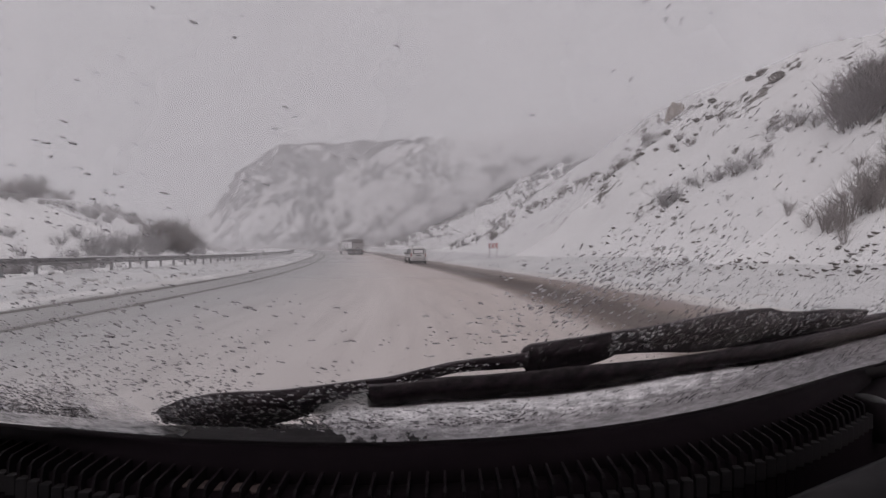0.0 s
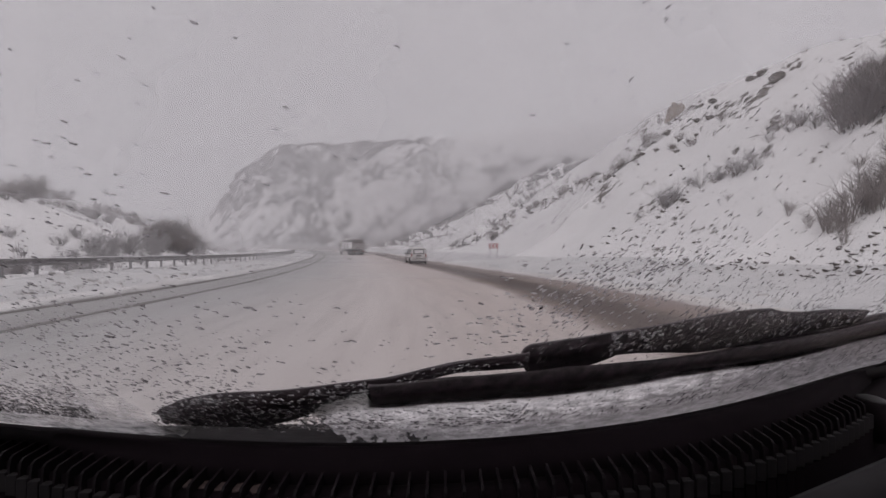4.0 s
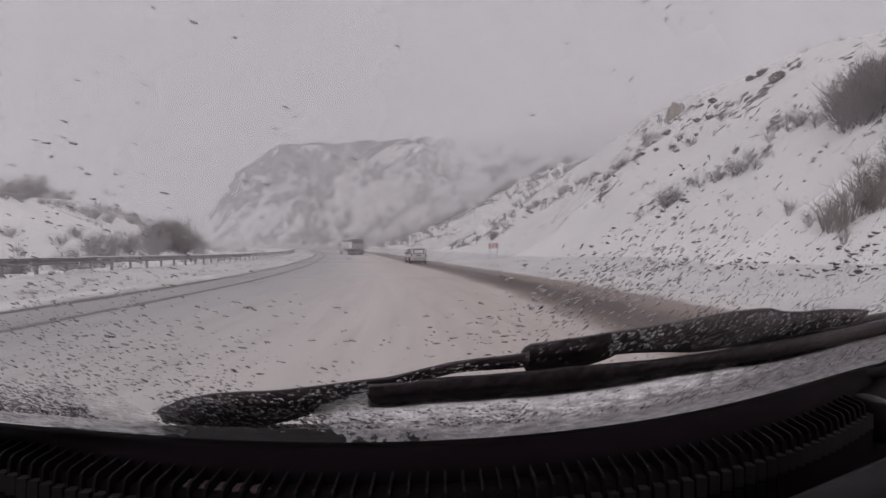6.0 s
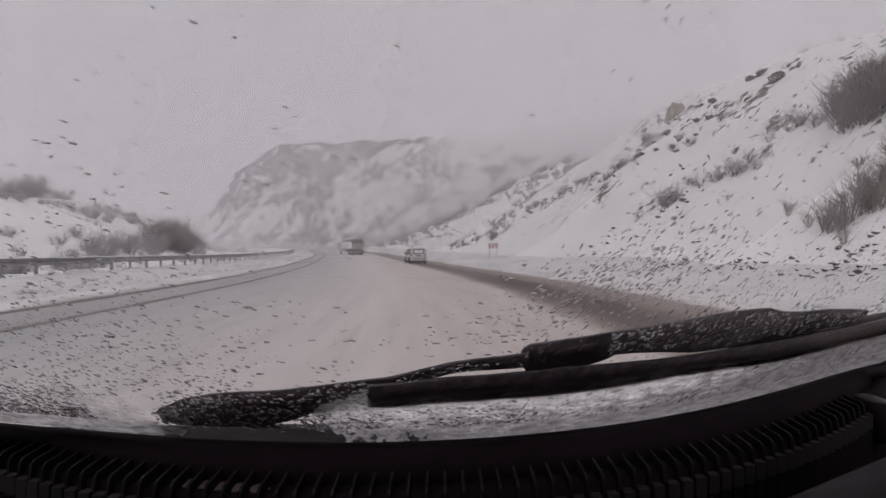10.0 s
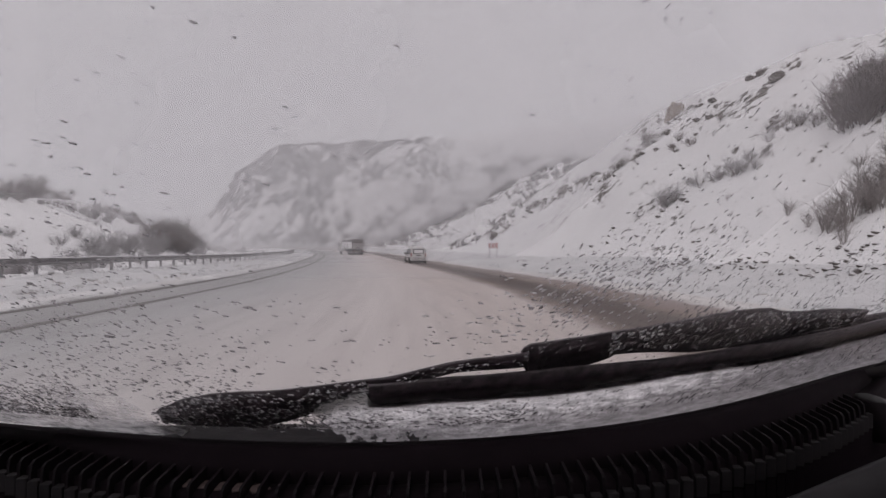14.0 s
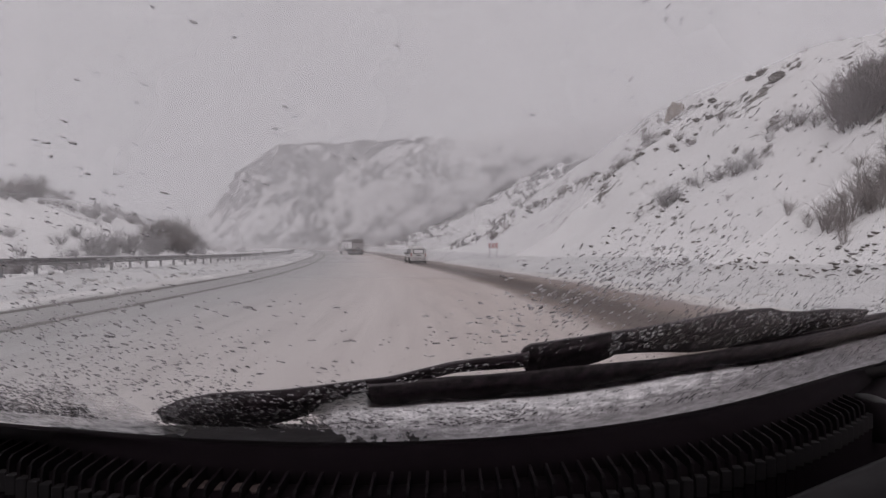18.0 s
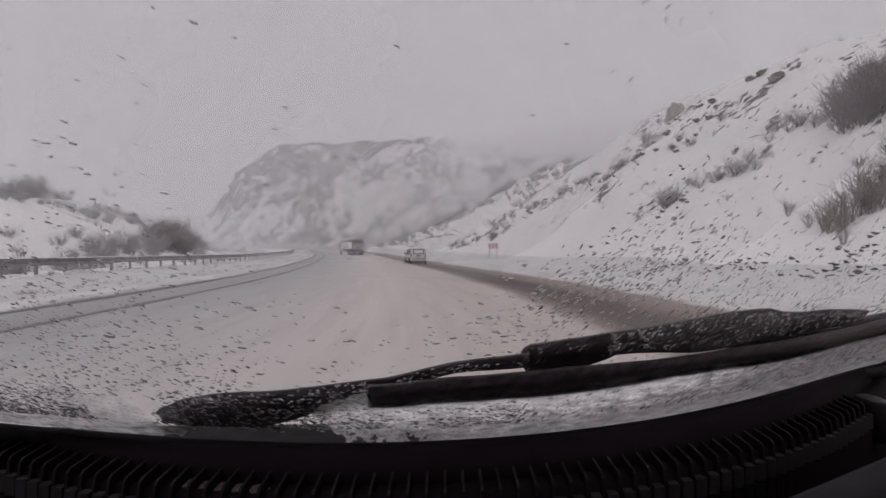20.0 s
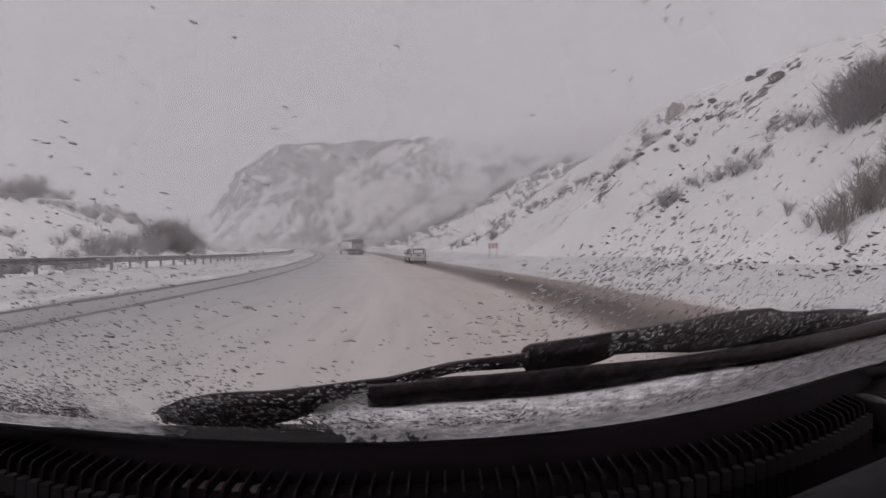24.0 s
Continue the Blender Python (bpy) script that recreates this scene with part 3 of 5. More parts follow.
UP_BRACKET = [(0.0866, 0.5159, 0.026, 0.0298), (0.0919, 0.5162, 0.026, 0.0425), (0.1312, 0.5235, 0.026, 0.0429), (0.1634, 0.5321, 0.026, 0.0473), (0.1823, 0.5347, 0.026, 0.042), (0.195, 0.5366, 0.026, 0.0362), (0.2304, 0.5493, 0.026, 0.0406), (0.2683, 0.5647, 0.026, 0.0498), (0.3098, 0.5841, 0.026, 0.0614), (0.355, 0.6064, 0.026, 0.0634), (0.3945, 0.6272, 0.026, 0.0598), (0.4192, 0.6423, 0.026, 0.0473), (0.4676, 0.6743, 0.026, 0.0437), (0.5345, 0.7159, 0.026, 0.0403), (0.6154, 0.7701, 0.026, 0.0309), (0.6715, 0.8078, 0.026, 0.0216)]
UP_ARM = [(0.3755, 0.6403, 0.028, 0.0177), (0.4422, 0.6788, 0.028, 0.0164), (0.5511, 0.748, 0.028, 0.02), (0.6464, 0.8082, 0.028, 0.0298), (0.7637, 0.8771, 0.028, 0.0321), (0.8806, 0.9315, 0.028, 0.0278)]
LOW_ARM = [(-0.0722, 0.5162, 0.013, 0.0295), (-0.0466, 0.5169, 0.013, 0.0313), (-0.0181, 0.5165, 0.013, 0.0312), (0.0105, 0.5187, 0.013, 0.0332), (0.0689, 0.5277, 0.013, 0.0337), (0.1302, 0.5414, 0.013, 0.0374), (0.1969, 0.562, 0.013, 0.0327), (0.2713, 0.5904, 0.013, 0.0268), (0.3594, 0.6326, 0.013, 0.0303), (0.4729, 0.6999, 0.013, 0.0356), (0.6186, 0.7908, 0.013, 0.0312), (0.737, 0.8628, 0.013, 0.0357), (0.9136, 0.9395, 0.013, 0.0308)]
# the lines on the pane along which the wipers lie: x, distance, width
BLADE_LINE = [(-0.2993, 0.5537, 0.0173), (-0.2908, 0.5511, 0.0286), (-0.2753, 0.5464, 0.0364), (-0.2562, 0.5397, 0.0476), (-0.2207, 0.5315, 0.0573), (-0.1899, 0.526, 0.0587), (-0.1594, 0.5193, 0.0487), (-0.1292, 0.5111, 0.038), (-0.1, 0.5038, 0.0267), (-0.0721, 0.4996, 0.022), (-0.0447, 0.496, 0.0133), (-0.0176, 0.4924, 0.0149), (0.0091, 0.4899, 0.0135), (0.0358, 0.4915, 0.0162), (0.0822, 0.4986, 0.0199)]
BRACKET_LINE = [(0.0777, 0.4971, 0.0279), (0.0826, 0.4973, 0.0398), (0.1185, 0.5034, 0.0401), (0.1479, 0.5107, 0.0442), (0.1651, 0.5126, 0.039), (0.1767, 0.514, 0.0338), (0.2087, 0.5246, 0.0379), (0.2429, 0.5376, 0.0465), (0.2801, 0.5537, 0.0571), (0.3202, 0.5722, 0.0589), (0.3551, 0.5892, 0.0554), (0.3769, 0.6017, 0.0437), (0.4191, 0.6283, 0.0402), (0.4776, 0.6628, 0.0367), (0.5494, 0.7098, 0.028), (0.6011, 0.7449, 0.0197)]
ARM_LINE = [(-0.0707, 0.5094, 0.0288), (-0.0459, 0.5101, 0.0305), (-0.0182, 0.5098, 0.0304), (0.0094, 0.5118, 0.0324), (0.066, 0.5204, 0.0329), (0.1255, 0.5333, 0.0365), (0.1898, 0.5527, 0.0319), (0.2615, 0.5792, 0.0261), (0.3458, 0.6184, 0.0295), (0.4538, 0.6809, 0.0344), (0.593, 0.7667, 0.03), (0.7101, 0.8396, 0.0344), (0.8942, 0.9267, 0.0301)]
wipers()


def drop_into(verts, faces, rnd, x, d, r, lean, tall=1.0):
    """One bead of water at (x, d) of the glass: a lopsided pointed cap drawn out along lean."""
    seg = 8
    p, nr = glass_at(x, d, 0.0056)
    sx = Vector((1, 0, 0))
    sx = (sx - nr * sx.dot(nr)).normalized()
    sy = nr.cross(sx)
    u = sx * math.cos(lean) + sy * math.sin(lean)
    v = nr.cross(u)
    la, lb, h = r * rnd.uniform(1.4, 3.2), r * rnd.uniform(0.7, 0.95), r * rnd.uniform(0.75, 1.0) * tall
    tail = rnd.uniform(-0.3, 0.3)
    b = len(verts)
    wob = [rnd.uniform(0.86, 1.12) for _ in range(seg)]
    for rr, hh in ((1.0, 0.0), (0.74, 0.40), (0.38, 0.78)):
        for k in range(seg):
            a = k * math.tau / seg
            verts.append(p + (u * (math.cos(a) + tail * hh) * la + v * math.sin(a) * lb * (1 + 0.5 * tail * math.cos(a))) * rr * wob[k] + nr * h * hh)
    verts.append(p + nr * h + u * tail * 0.3 * la)
    verts.append(p)
    for ring in (0, 1):
        for k in range(seg):
            a, c = b + ring * seg + k, b + ring * seg + (k + 1) % seg
            faces.append((a, c, c + seg, a + seg))
    for k in range(seg):
        faces.append((b + 2 * seg + k, b + 2 * seg + (k + 1) % seg, b + 3 * seg))
        faces.append((b + (k + 1) % seg, b + k, b + 3 * seg + 1))


def drops():
    """Beads of meltwater on the outside of the windscreen, drawn out by the wind."""
    rnd = random.Random(5)
    arm_x, arm_d = [q[0] for q in ARM_LINE], [q[1] for q in ARM_LINE]
    verts, faces, g_verts, g_faces = [], [], [], []
    placed = 0
    while placed < 6800:
        x = rnd.uniform(-0.56, 0.76)
        up = rnd.random() ** 1.35
        d = sill(x) - 0.008 - 0.31 * up
        low = 1 - up
        right = max(0.0, min((x - 0.03) / 0.25, 1))
        left = max(0.0, min((-0.03 - x) / 0.3, 1))
        clump = max(0.0, 0.6 + 0.9 * fuzz(x * 10, d * 14, 1.0, 30))
        if rnd.random() > (0.008 + (0.62 + 0.5 * left) * low ** (4 + 5 * (1 - max(left, right))) + right * (0.045 + 0.55 * low ** 1.6) + left * 0.10) * clump:
            continue
        on_arm = abs(d - float(np.interp(x, arm_x, arm_d))) < 0.016 and x > -0.075
        if on_arm or (x > 0.1 and low > 0.88 and rnd.random() < 0.8):
            continue
        placed += 1
        r = 0.00045 + 0.00075 * rnd.random() ** 2.0 + (0.0007 if rnd.random() < 0.03 else 0)
        r *= 0.70 + 0.55 * low
        lean = rnd.gauss(0.26, 0.18) if x < 0.08 else rnd.gauss(-0.75, 0.22)
        drop_into(verts, faces, rnd, x, d, r, lean, 1.05 - 0.6 * right)
    # two gusts of larger beads
    for _ in range(900):
        cx, cd, sx, sd = rnd.choice(((0.13, 0.452, 0.055, 0.016), (0.20, 0.468, 0.05, 0.018), (0.13, 0.452, 0.055, 0.016), (-0.36, 0.44, 0.06, 0.03)))
        x, d = rnd.gauss(cx, sx), rnd.gauss(cd, sd)
        drop_into(*(rnd.choice(((verts, faces), (g_verts, g_faces), (g_verts, g_faces)))), rnd, x, d, rnd.uniform(0.0005, 0.0013), rnd.gauss(0.26, 0.25) if x < 0.08 else rnd.gauss(-0.6, 0.25))
    # pale glint beads added over the dark foot of the glass
    for _ in range(170):
        x = rnd.uniform(-0.30, 0.02)
        drop_into(g_verts, g_faces, rnd, x, sill(x) - rnd.uniform(0.003, 0.028), rnd.uniform(0.0005, 0.0012), rnd.gauss(0.1, 0.25))
    # beads clinging to the wet blade and bracket
    for st, count, lo, hi, lean in ((BLADE_LINE[:10], 480, 0.0004, 0.0012, 0.15), (BRACKET_LINE[4:], 330, 0.0005, 0.0014, -0.65), (BLADE_LINE[10:], 60, 0.0005, 0.001, -0.2)):
        for _ in range(count):
            j = rnd.randrange(len(st) - 1)
            t = rnd.random()
            x, d, w = (a + (c - a) * t for a, c in zip(st[j], st[j + 1]))
            drop_into(*(rnd.choice(((verts, faces), (g_verts, g_faces)))), rnd, x, d + 0.5 * w * rnd.uniform(-1.0, 0.9) * 0.62, rnd.uniform(lo, hi), rnd.gauss(lean, 0.25), 1.5)
    for name, vs, fs, mat, label in (("raindrops", verts, faces, M_WATER, "scattered beads of meltwater on the windscreen"), ("bead_glints", g_verts, g_faces, M_GLINT, "pale beads imitating bright glints of water on the windscreen")):
        me = bpy.data.meshes.new(name)
        me.from_pydata(vs, [], fs)
        me.materials.append(mat)
        me.polygons.foreach_set("use_smooth", [True] * len(fs))
        tagged(new(name, me), label, "raindrops", kind="stuff")


drops()


def slush_on_glass():
    """A ragged bank of half-melted snow along the foot of the windscreen."""
    n = 9
    bm = bmesh.new()
    lay = bm.loops.layers.uv.new("bank")
    at = {}
    grid = []
    for x in np.linspace(-0.57, -0.275, 110):
        tall = float(np.interp(x, (-0.57, -0.42, -0.34, -0.275), (0.060, 0.052, 0.040, 0.002)))
        tall *= 0.8 + 0.5 * fuzz(x * 11, 0.3, 1.0, 2) + 0.2 * fuzz(x * 60, 0.7, 1.0, 5)
        tall = max(tall, 0.002)
        low = 0.010 * min(1.0, max(0.0, (-0.272 - x) / 0.05 + 0.5 * fuzz(x * 50, 0.4, 1.0, 6)))
        col = []
        for j in range(n + 1):
            t = j / n
            thick = 0.0062 + 0.0030 * math.sin(math.pi * (0.15 + 0.85 * t)) * (0.6 + 0.8 * abs(fuzz(x * 40, t * 3, 1.0, 3)))
            v = bm.verts.new(glass_at(x, sill(x) + low - (tall + low) * t, thick)[0])
            at[v] = (x, t)
            col.append(v)
        grid.append(col)
    for i in range(len(grid) - 1):
        for j in range(n):
            f = bm.faces.new((grid[i][j], grid[i + 1][j], grid[i + 1][j + 1], grid[i][j + 1]))
            for lp in f.loops:
                lp[lay].uv = at[lp.vert]
    ob = new("slush", to_mesh("slush", bm, M_SLUSH, True))
    tagged(ob, "grey half-melted slush along the foot of the windscreen", "slush", kind="stuff")


slush_on_glass()


def film_material():
    """Wet snow smeared along the wiper: white grains above, greyer and streaked towards the driver's side."""
    m, n, l, b = nodes_of("smeared_snow")
    n.remove(b)
    uv = n.new("ShaderNodeUVMap").outputs[0]
    sep = n.new("ShaderNodeSeparateXYZ")
    l.new(uv, sep.inputs[0])
    drawn = n.new("ShaderNodeMapping")
    drawn.inputs["Scale"].default_value = (38.0, 170.0, 1.0)
    l.new(uv, drawn.inputs[0])
    streak, grain, blot = noise_node(n, l, drawn.outputs[0], 1.0, 5.0, 0.6), noise_node(n, l, uv, 260, 4.0, 0.6), noise_node(n, l, uv, 24, 5.0, 0.6)
    mud = math_node(n, l, "MULTIPLY", math_node(n, l, "SUBTRACT", 0.022, sep.outputs["Y"]), 11.0)
    f = math_node(n, l, "ADD", math_node(n, l, "MULTIPLY", streak, 0.40), math_node(n, l, "MULTIPLY", grain, 0.30))
    f = math_node(n, l, "ADD", f, math_node(n, l, "MULTIPLY", blot, 0.38))
    f = math_node(n, l, "SUBTRACT", f, math_node(n, l, "MAXIMUM", mud, -0.10))
    f = math_node(n, l, "SUBTRACT", f, math_node(n, l, "MULTIPLY", math_node(n, l, "MAXIMUM", math_node(n, l, "SUBTRACT", sep.outputs["X"], 0.15), 0.0), 0.95))
    tl, tr, mx = (n.new("ShaderNode" + k) for k in ("BsdfTranslucent", "BsdfTransparent", "MixShader"))
    tone = ramp_node(n, l, f, [(0.22, (0.30, 0.285, 0.295)), (0.36, (0.46, 0.44, 0.45)), (0.46, (0.74, 0.72, 0.73)), (0.60, (0.93, 0.91, 0.915))])
    l.new(mix_node(n, l, 1.0, tone, ramp_node(n, l, streak, [(0.32, (0.62,) * 3), (0.5, (1.0,) * 3), (0.68, (1.3,) * 3)]), "MULTIPLY"), tl.inputs[0])
    # ragged lower edge, and gaps towards the passenger's side
    lump = noise_node(n, l, uv, 42, 5.0, 0.6)
    edge = ramp_node(n, l, math_node(n, l, "ADD", sep.outputs["X"], 0.5), [(0.33, (0.62,) * 3), (0.40, (0.26,) * 3), (0.49, (0.20,) * 3), (0.53, (0.0,) * 3)])
    solid = math_node(n, l, "ADD", math_node(n, l, "MULTIPLY", sep.outputs["Y"], 13.0), math_node(n, l, "MULTIPLY", lump, 1.8))
    solid = math_node(n, l, "MULTIPLY", math_node(n, l, "SUBTRACT", math_node(n, l, "ADD", solid, -0.13), math_node(n, l, "MULTIPLY", edge, 2.2)), 9.0, True)
    thick = ramp_node(n, l, grain, [(0.30, (0.72,) * 3), (0.5, (0.97,) * 3)])
    l.new(math_node(n, l, "MULTIPLY", thick, solid), mx.inputs[0])
    l.new(tr.outputs[0], mx.inputs[1])
    l.new(tl.outputs[0], mx.inputs[2])
    l.new(mx.outputs[0], n["Material Output"].inputs[0])
    return m


def film_on_glass():
    """Smeared snow between the wipers and the foot of the glass."""
    low_x, low_d = [q[0] for q in ARM_LINE], [q[1] + 0.34 * q[2] for q in ARM_LINE]
    up_x, up_d = [q[0] for q in BLADE_LINE], [q[1] + 0.34 * q[2] for q in BLADE_LINE]
    bm = bmesh.new()
    lay = bm.loops.layers.uv.new("smear")
    at = {}
    cols = []
    for x in np.linspace(-0.185, 0.90, 220):
        top = float(np.interp(x, low_x, low_d)) if x > -0.072 else float(np.interp(x, up_x, up_d))
        foot = sill(x) + 0.030
        tall = max(foot - top - 0.002 + 0.004 * fuzz(x * 30, 0.2, 1.0, 8), 0.004)
        tall *= min(1.0, 0.15 + (x + 0.185) / 0.05)
        col = []
        for t in range(9):
            v = bm.verts.new(glass_at(x, foot - tall * t / 8, 0.0112 + 0.0012 * fuzz(x * 50, t, 1.0, 9))[0])
            at[v] = (x, tall * t / 8 - 0.030)
            col.append(v)
        cols.append(col)
    for c0, c1 in zip(cols, cols[1:]):
        for k in range(8):
            f = bm.faces.new((c0[k], c1[k], c1[k + 1], c0[k + 1]))
            for lp in f.loops:
                lp[lay].uv = at[lp.vert]
    tagged(new("snow_smear", to_mesh("snow_smear", bm, film_material(), True)), "smeared wet snow below the wiper arm", "slush", kind="stuff")


film_on_glass()


def wheel(parent, x, y, r=0.32, w=0.2):
    """A tyre round a dished rim, its axle along x."""
    tyre = part("wheel", cyl(bmesh.new(), (x, y, r), (1, 0, 0), r, w, 28, r * 0.62), M_TYRE, parent, "dirty black tyre", True)
    bm = bmesh.new()
    side = 1 if x > 0 else -1
    loft(bm, [[(x + side * o, y + math.cos(a) * rr, r + math.sin(a) * rr) for a in np.linspace(0, math.tau, 20, endpoint=False)]
              for rr, o in ((r * 0.63, -w * 0.4), (r * 0.63, w * 0.36), (r * 0.55, w * 0.3), (r * 0.2, w * 0.34), (r * 0.12, w * 0.42))])
    part("rim", bm, M_RIM, tyre, "slush-spattered rim", True)
    return tyre


def cabin():
    """Plain closing shell of the camera's own car, behind and above the windscreen."""
    th = thing("car_cabin", "plain enclosed car cabin around the dashboard", "car")
    bm = bmesh.new()
    top = SILL_Z + 0.45 * RAKE
    rings = []
    for x in np.linspace(-0.76, 0.94, 20):
        crown = 0.03 * (1 - ((x - 0.09) / 0.85) ** 2)
        y0 = sill(x) - 0.452
        rings.append([(x, y0, top + crown), (x, -0.8, top + 0.04 + crown), (x, -2.3, top - 0.04 + crown), (x, -2.3, top - 0.09), (x, -0.8, top - 0.01), (x, y0, top - 0.03)])
    part("roof", loft(bm, rings), M_LINER, th, "", True)
    for x0, x1 in ((-0.80, -0.76), (0.94, 0.98)):
        part("side_panel", boxed(x0, x1, -2.3, 0.62, 0.3, 1.02, bevel=0.01), M_LINER, th)
        xm = -0.755 if x0 < 0 else 0.935
        bm = bmesh.new()
        e = sill(xm)
        loft(bm, [[(a, e - 0.02, 1.0), (a, e - 0.46, top), (a, e - 0.54, top), (a, e - 0.14, 1.0)] for a in (x0, x1)])
        part("pillar", bm, M_LINER, th)
        part("pillar", boxed(x0, x1, -0.95, -0.83, 1.02, top, bevel=0.01), M_LINER, th)
        part("pillar", boxed(x0, x1, -2.3, -2.05, 1.02, top, bevel=0.01), M_LINER, th)
        part("side_glass", boxed(x0 + 0.015, x1 - 0.019, -2.05, e - 0.1, 1.02, top - 0.02), M_GLASS, th, "clear side glass").visible_shadow = False
    part("rear_panel", boxed(-0.76, 0.94, -2.34, -2.3, 0.3, top - 0.05, bevel=0.01), M_LINER, th)
    part("floor_panel", boxed(-0.76, 0.94, -2.3, 0.9, 0.26, 0.30), M_LINER, th)
    part("bulkhead", boxed(-0.76, 0.94, 0.90, 0.93, 0.26, 1.08, bevel=0.005), M_BLACKTRIM, th)
    bm = bmesh.new()
    loft(bm, [[(x, 0.93, 0.99 - 0.10 * abs(x - 0.09) ** 2), (x, 1.3, 0.86 - 0.12 * abs(x - 0.09) ** 2), (x, 1.65, 0.70 - 0.14 * abs(x - 0.09) ** 2), (x, 1.75, 0.5), (x, 1.75, 0.3), (x, 0.93, 0.3)] for x in np.linspace(-0.74, 0.92, 12)])
    part("bonnet", bm, M_BONNET, th, "dark wet bonnet", True)
    bm = bmesh.new()
    loft(bm, [[(x, sill(x) + 0.012, SILL_Z - 0.045), (x, sill(x) + 0.03, SILL_Z - 0.030), (x, 0.90, EYE - 0.297 - 0.01 * abs(x)), (x, 0.93, EYE - 0.306 - 0.01 * abs(x)), (x, 0.93, 1.02), (x, sill(x) + 0.03, 1.02)] for x in np.linspace(-0.74, 0.55, 30)])
    part("cowl", bm, M_COWL, th, "dark wet plastic cowl below the glass", True)
    for x in (-0.72, 0.90):
        for y in (-1.7, 1.2):
            wheel(th, x, y, 0.31, 0.19)


cabin()


# ---- vehicles ahead ----
def heading(y):
    return math.degrees(math.atan((bend(y + 0.5) - bend(y - 0.5))))


def van():
    """A tall white passenger van seen from behind; its tail at y = 0, its nose at y = 4.4."""
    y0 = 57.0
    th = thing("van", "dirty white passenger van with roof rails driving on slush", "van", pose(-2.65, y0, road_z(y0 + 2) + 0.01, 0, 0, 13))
    st = ((0.0, 1.74, 0.80), (0.06, 1.80, 0.83), (0.5, 1.84, 0.84), (2.4, 1.84, 0.84), (2.9, 1.70, 0.83), (3.5, 1.16, 0.82), (4.0, 1.02, 0.80), (4.3, 0.88, 0.74), (4.4, 0.66, 0.68))
    rings = []
    for y, top, w in st:
        belt = min(1.02, top - 0.02)
        rf = w - 0.16 if top > 1.2 else w - 0.08
        half = [(w - 0.06, 0.30), (w + 0.03, 0.42), (w + 0.05, 0.70), (w + 0.03, belt), (rf + 0.05, max(top - 0.12, belt + 0.01)), (rf - 0.06, top)]
        rings.append([(x, y, z) for x, z in half] + [(-x, y, z) for x, z in half[::-1]])
    part("body", loft(bmesh.new(), rings), M_VAN, th, "white body grey with road dirt", True)
    part("rear_window", boxed(-0.60, 0.60, -0.012, 0.03, 1.08, 1.60, bevel=0.02), M_CARGLASS, th, "dark rear window")
    # flat pale panel that leaves a dark border of window
    part("window_panel", boxed(-0.50, 0.50, -0.020, -0.013, 1.15, 1.50, bevel=0.003), M_SNOWCAP, th, "pale panel over the middle of the rear window")
    part("rear_wiper", boxed(-0.02, 0.38, -0.035, -0.021, 1.10, 1.125), M_BLACKTRIM, th)
    # no hollow here: a black box imitates the recess's shade
    part("plate", boxed(-0.26, 0.26, -0.022, 0.01, 0.83, 0.95, bevel=0.008), M_BLACKTRIM, th, "black box painted as the shade of the number plate recess")
    part("plate_bar", boxed(-0.22, 0.22, -0.028, -0.023, 0.86, 0.92), M_PAD, th)
    part("bumper", boxed(-0.82, 0.82, -0.09, 0.12, 0.36, 0.60, bevel=0.03), M_VAN, th, "white rear bumper")
    for z in (0.50, 0.62):
        part("bumper_strip", boxed(-0.74, 0.74, -0.105, -0.05, z, z + 0.035, bevel=0.006), M_BLACKTRIM, th)
    part("underbody", boxed(-0.70, 0.70, 0.0, 4.0, 0.2, 0.34), M_BLACKTRIM, th)
    for s in (-1, 1):
        part("tail_lamp", boxed(*sorted((s * 0.70, s * 0.862)), -0.02, 0.10, 0.78, 1.12, bevel=0.015), M_RED, th, "upright red tail lamp")
        for a, b in ((0.25, 1.1), (1.2, 2.0), (2.1, 2.75)):
            bm = bmesh.new()
            loft(bm, [[(s * 0.888, y, 1.05), (s * 0.80, y, 1.60), (s * 0.75, y, 1.60), (s * 0.80, y, 1.05)] for y in (a, b)])
            part("side_window", bm, M_CARGLASS, th, "dark side window")
        part("roof_rail", tube(bmesh.new(), [Vector((s * 0.62, y, z)) for y, z in ((0.25, 1.83), (0.35, 1.90), (2.1, 1.90), (2.2, 1.83))], [0.018] * 4, 8), M_BLACKTRIM, th)
        part("mirror", boxed(*sorted((s * 0.90, s * 1.10)), 2.72, 2.84, 1.02, 1.24, bevel=0.03), M_BLACKTRIM, th)
        part("side_strip", boxed(*sorted((s * 0.87, s * 0.905)), 1.0, 2.9, 0.60, 0.68, bevel=0.008), M_BLACKTRIM, th)
        part("door_handle", boxed(*sorted((s * 0.87, s * 0.91)), 1.95, 2.1, 0.93, 0.97, bevel=0.008), M_BLACKTRIM, th)
        for y in (0.72, 3.45):
            part("wheel_arch", cyl(bmesh.new(), (s * 0.86, y, 0.36), (1, 0, 0), 0.42, 0.10, 24), M_BLACKTRIM, th)
            wheel(th, s * 0.84, y, 0.32, 0.2)
    part("roof_snow", boxed(-0.5, 0.5, 0.3, 2.3, 1.835, 1.865, bevel=0.012), M_SNOWCAP, th, "thin snow on the roof")


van()


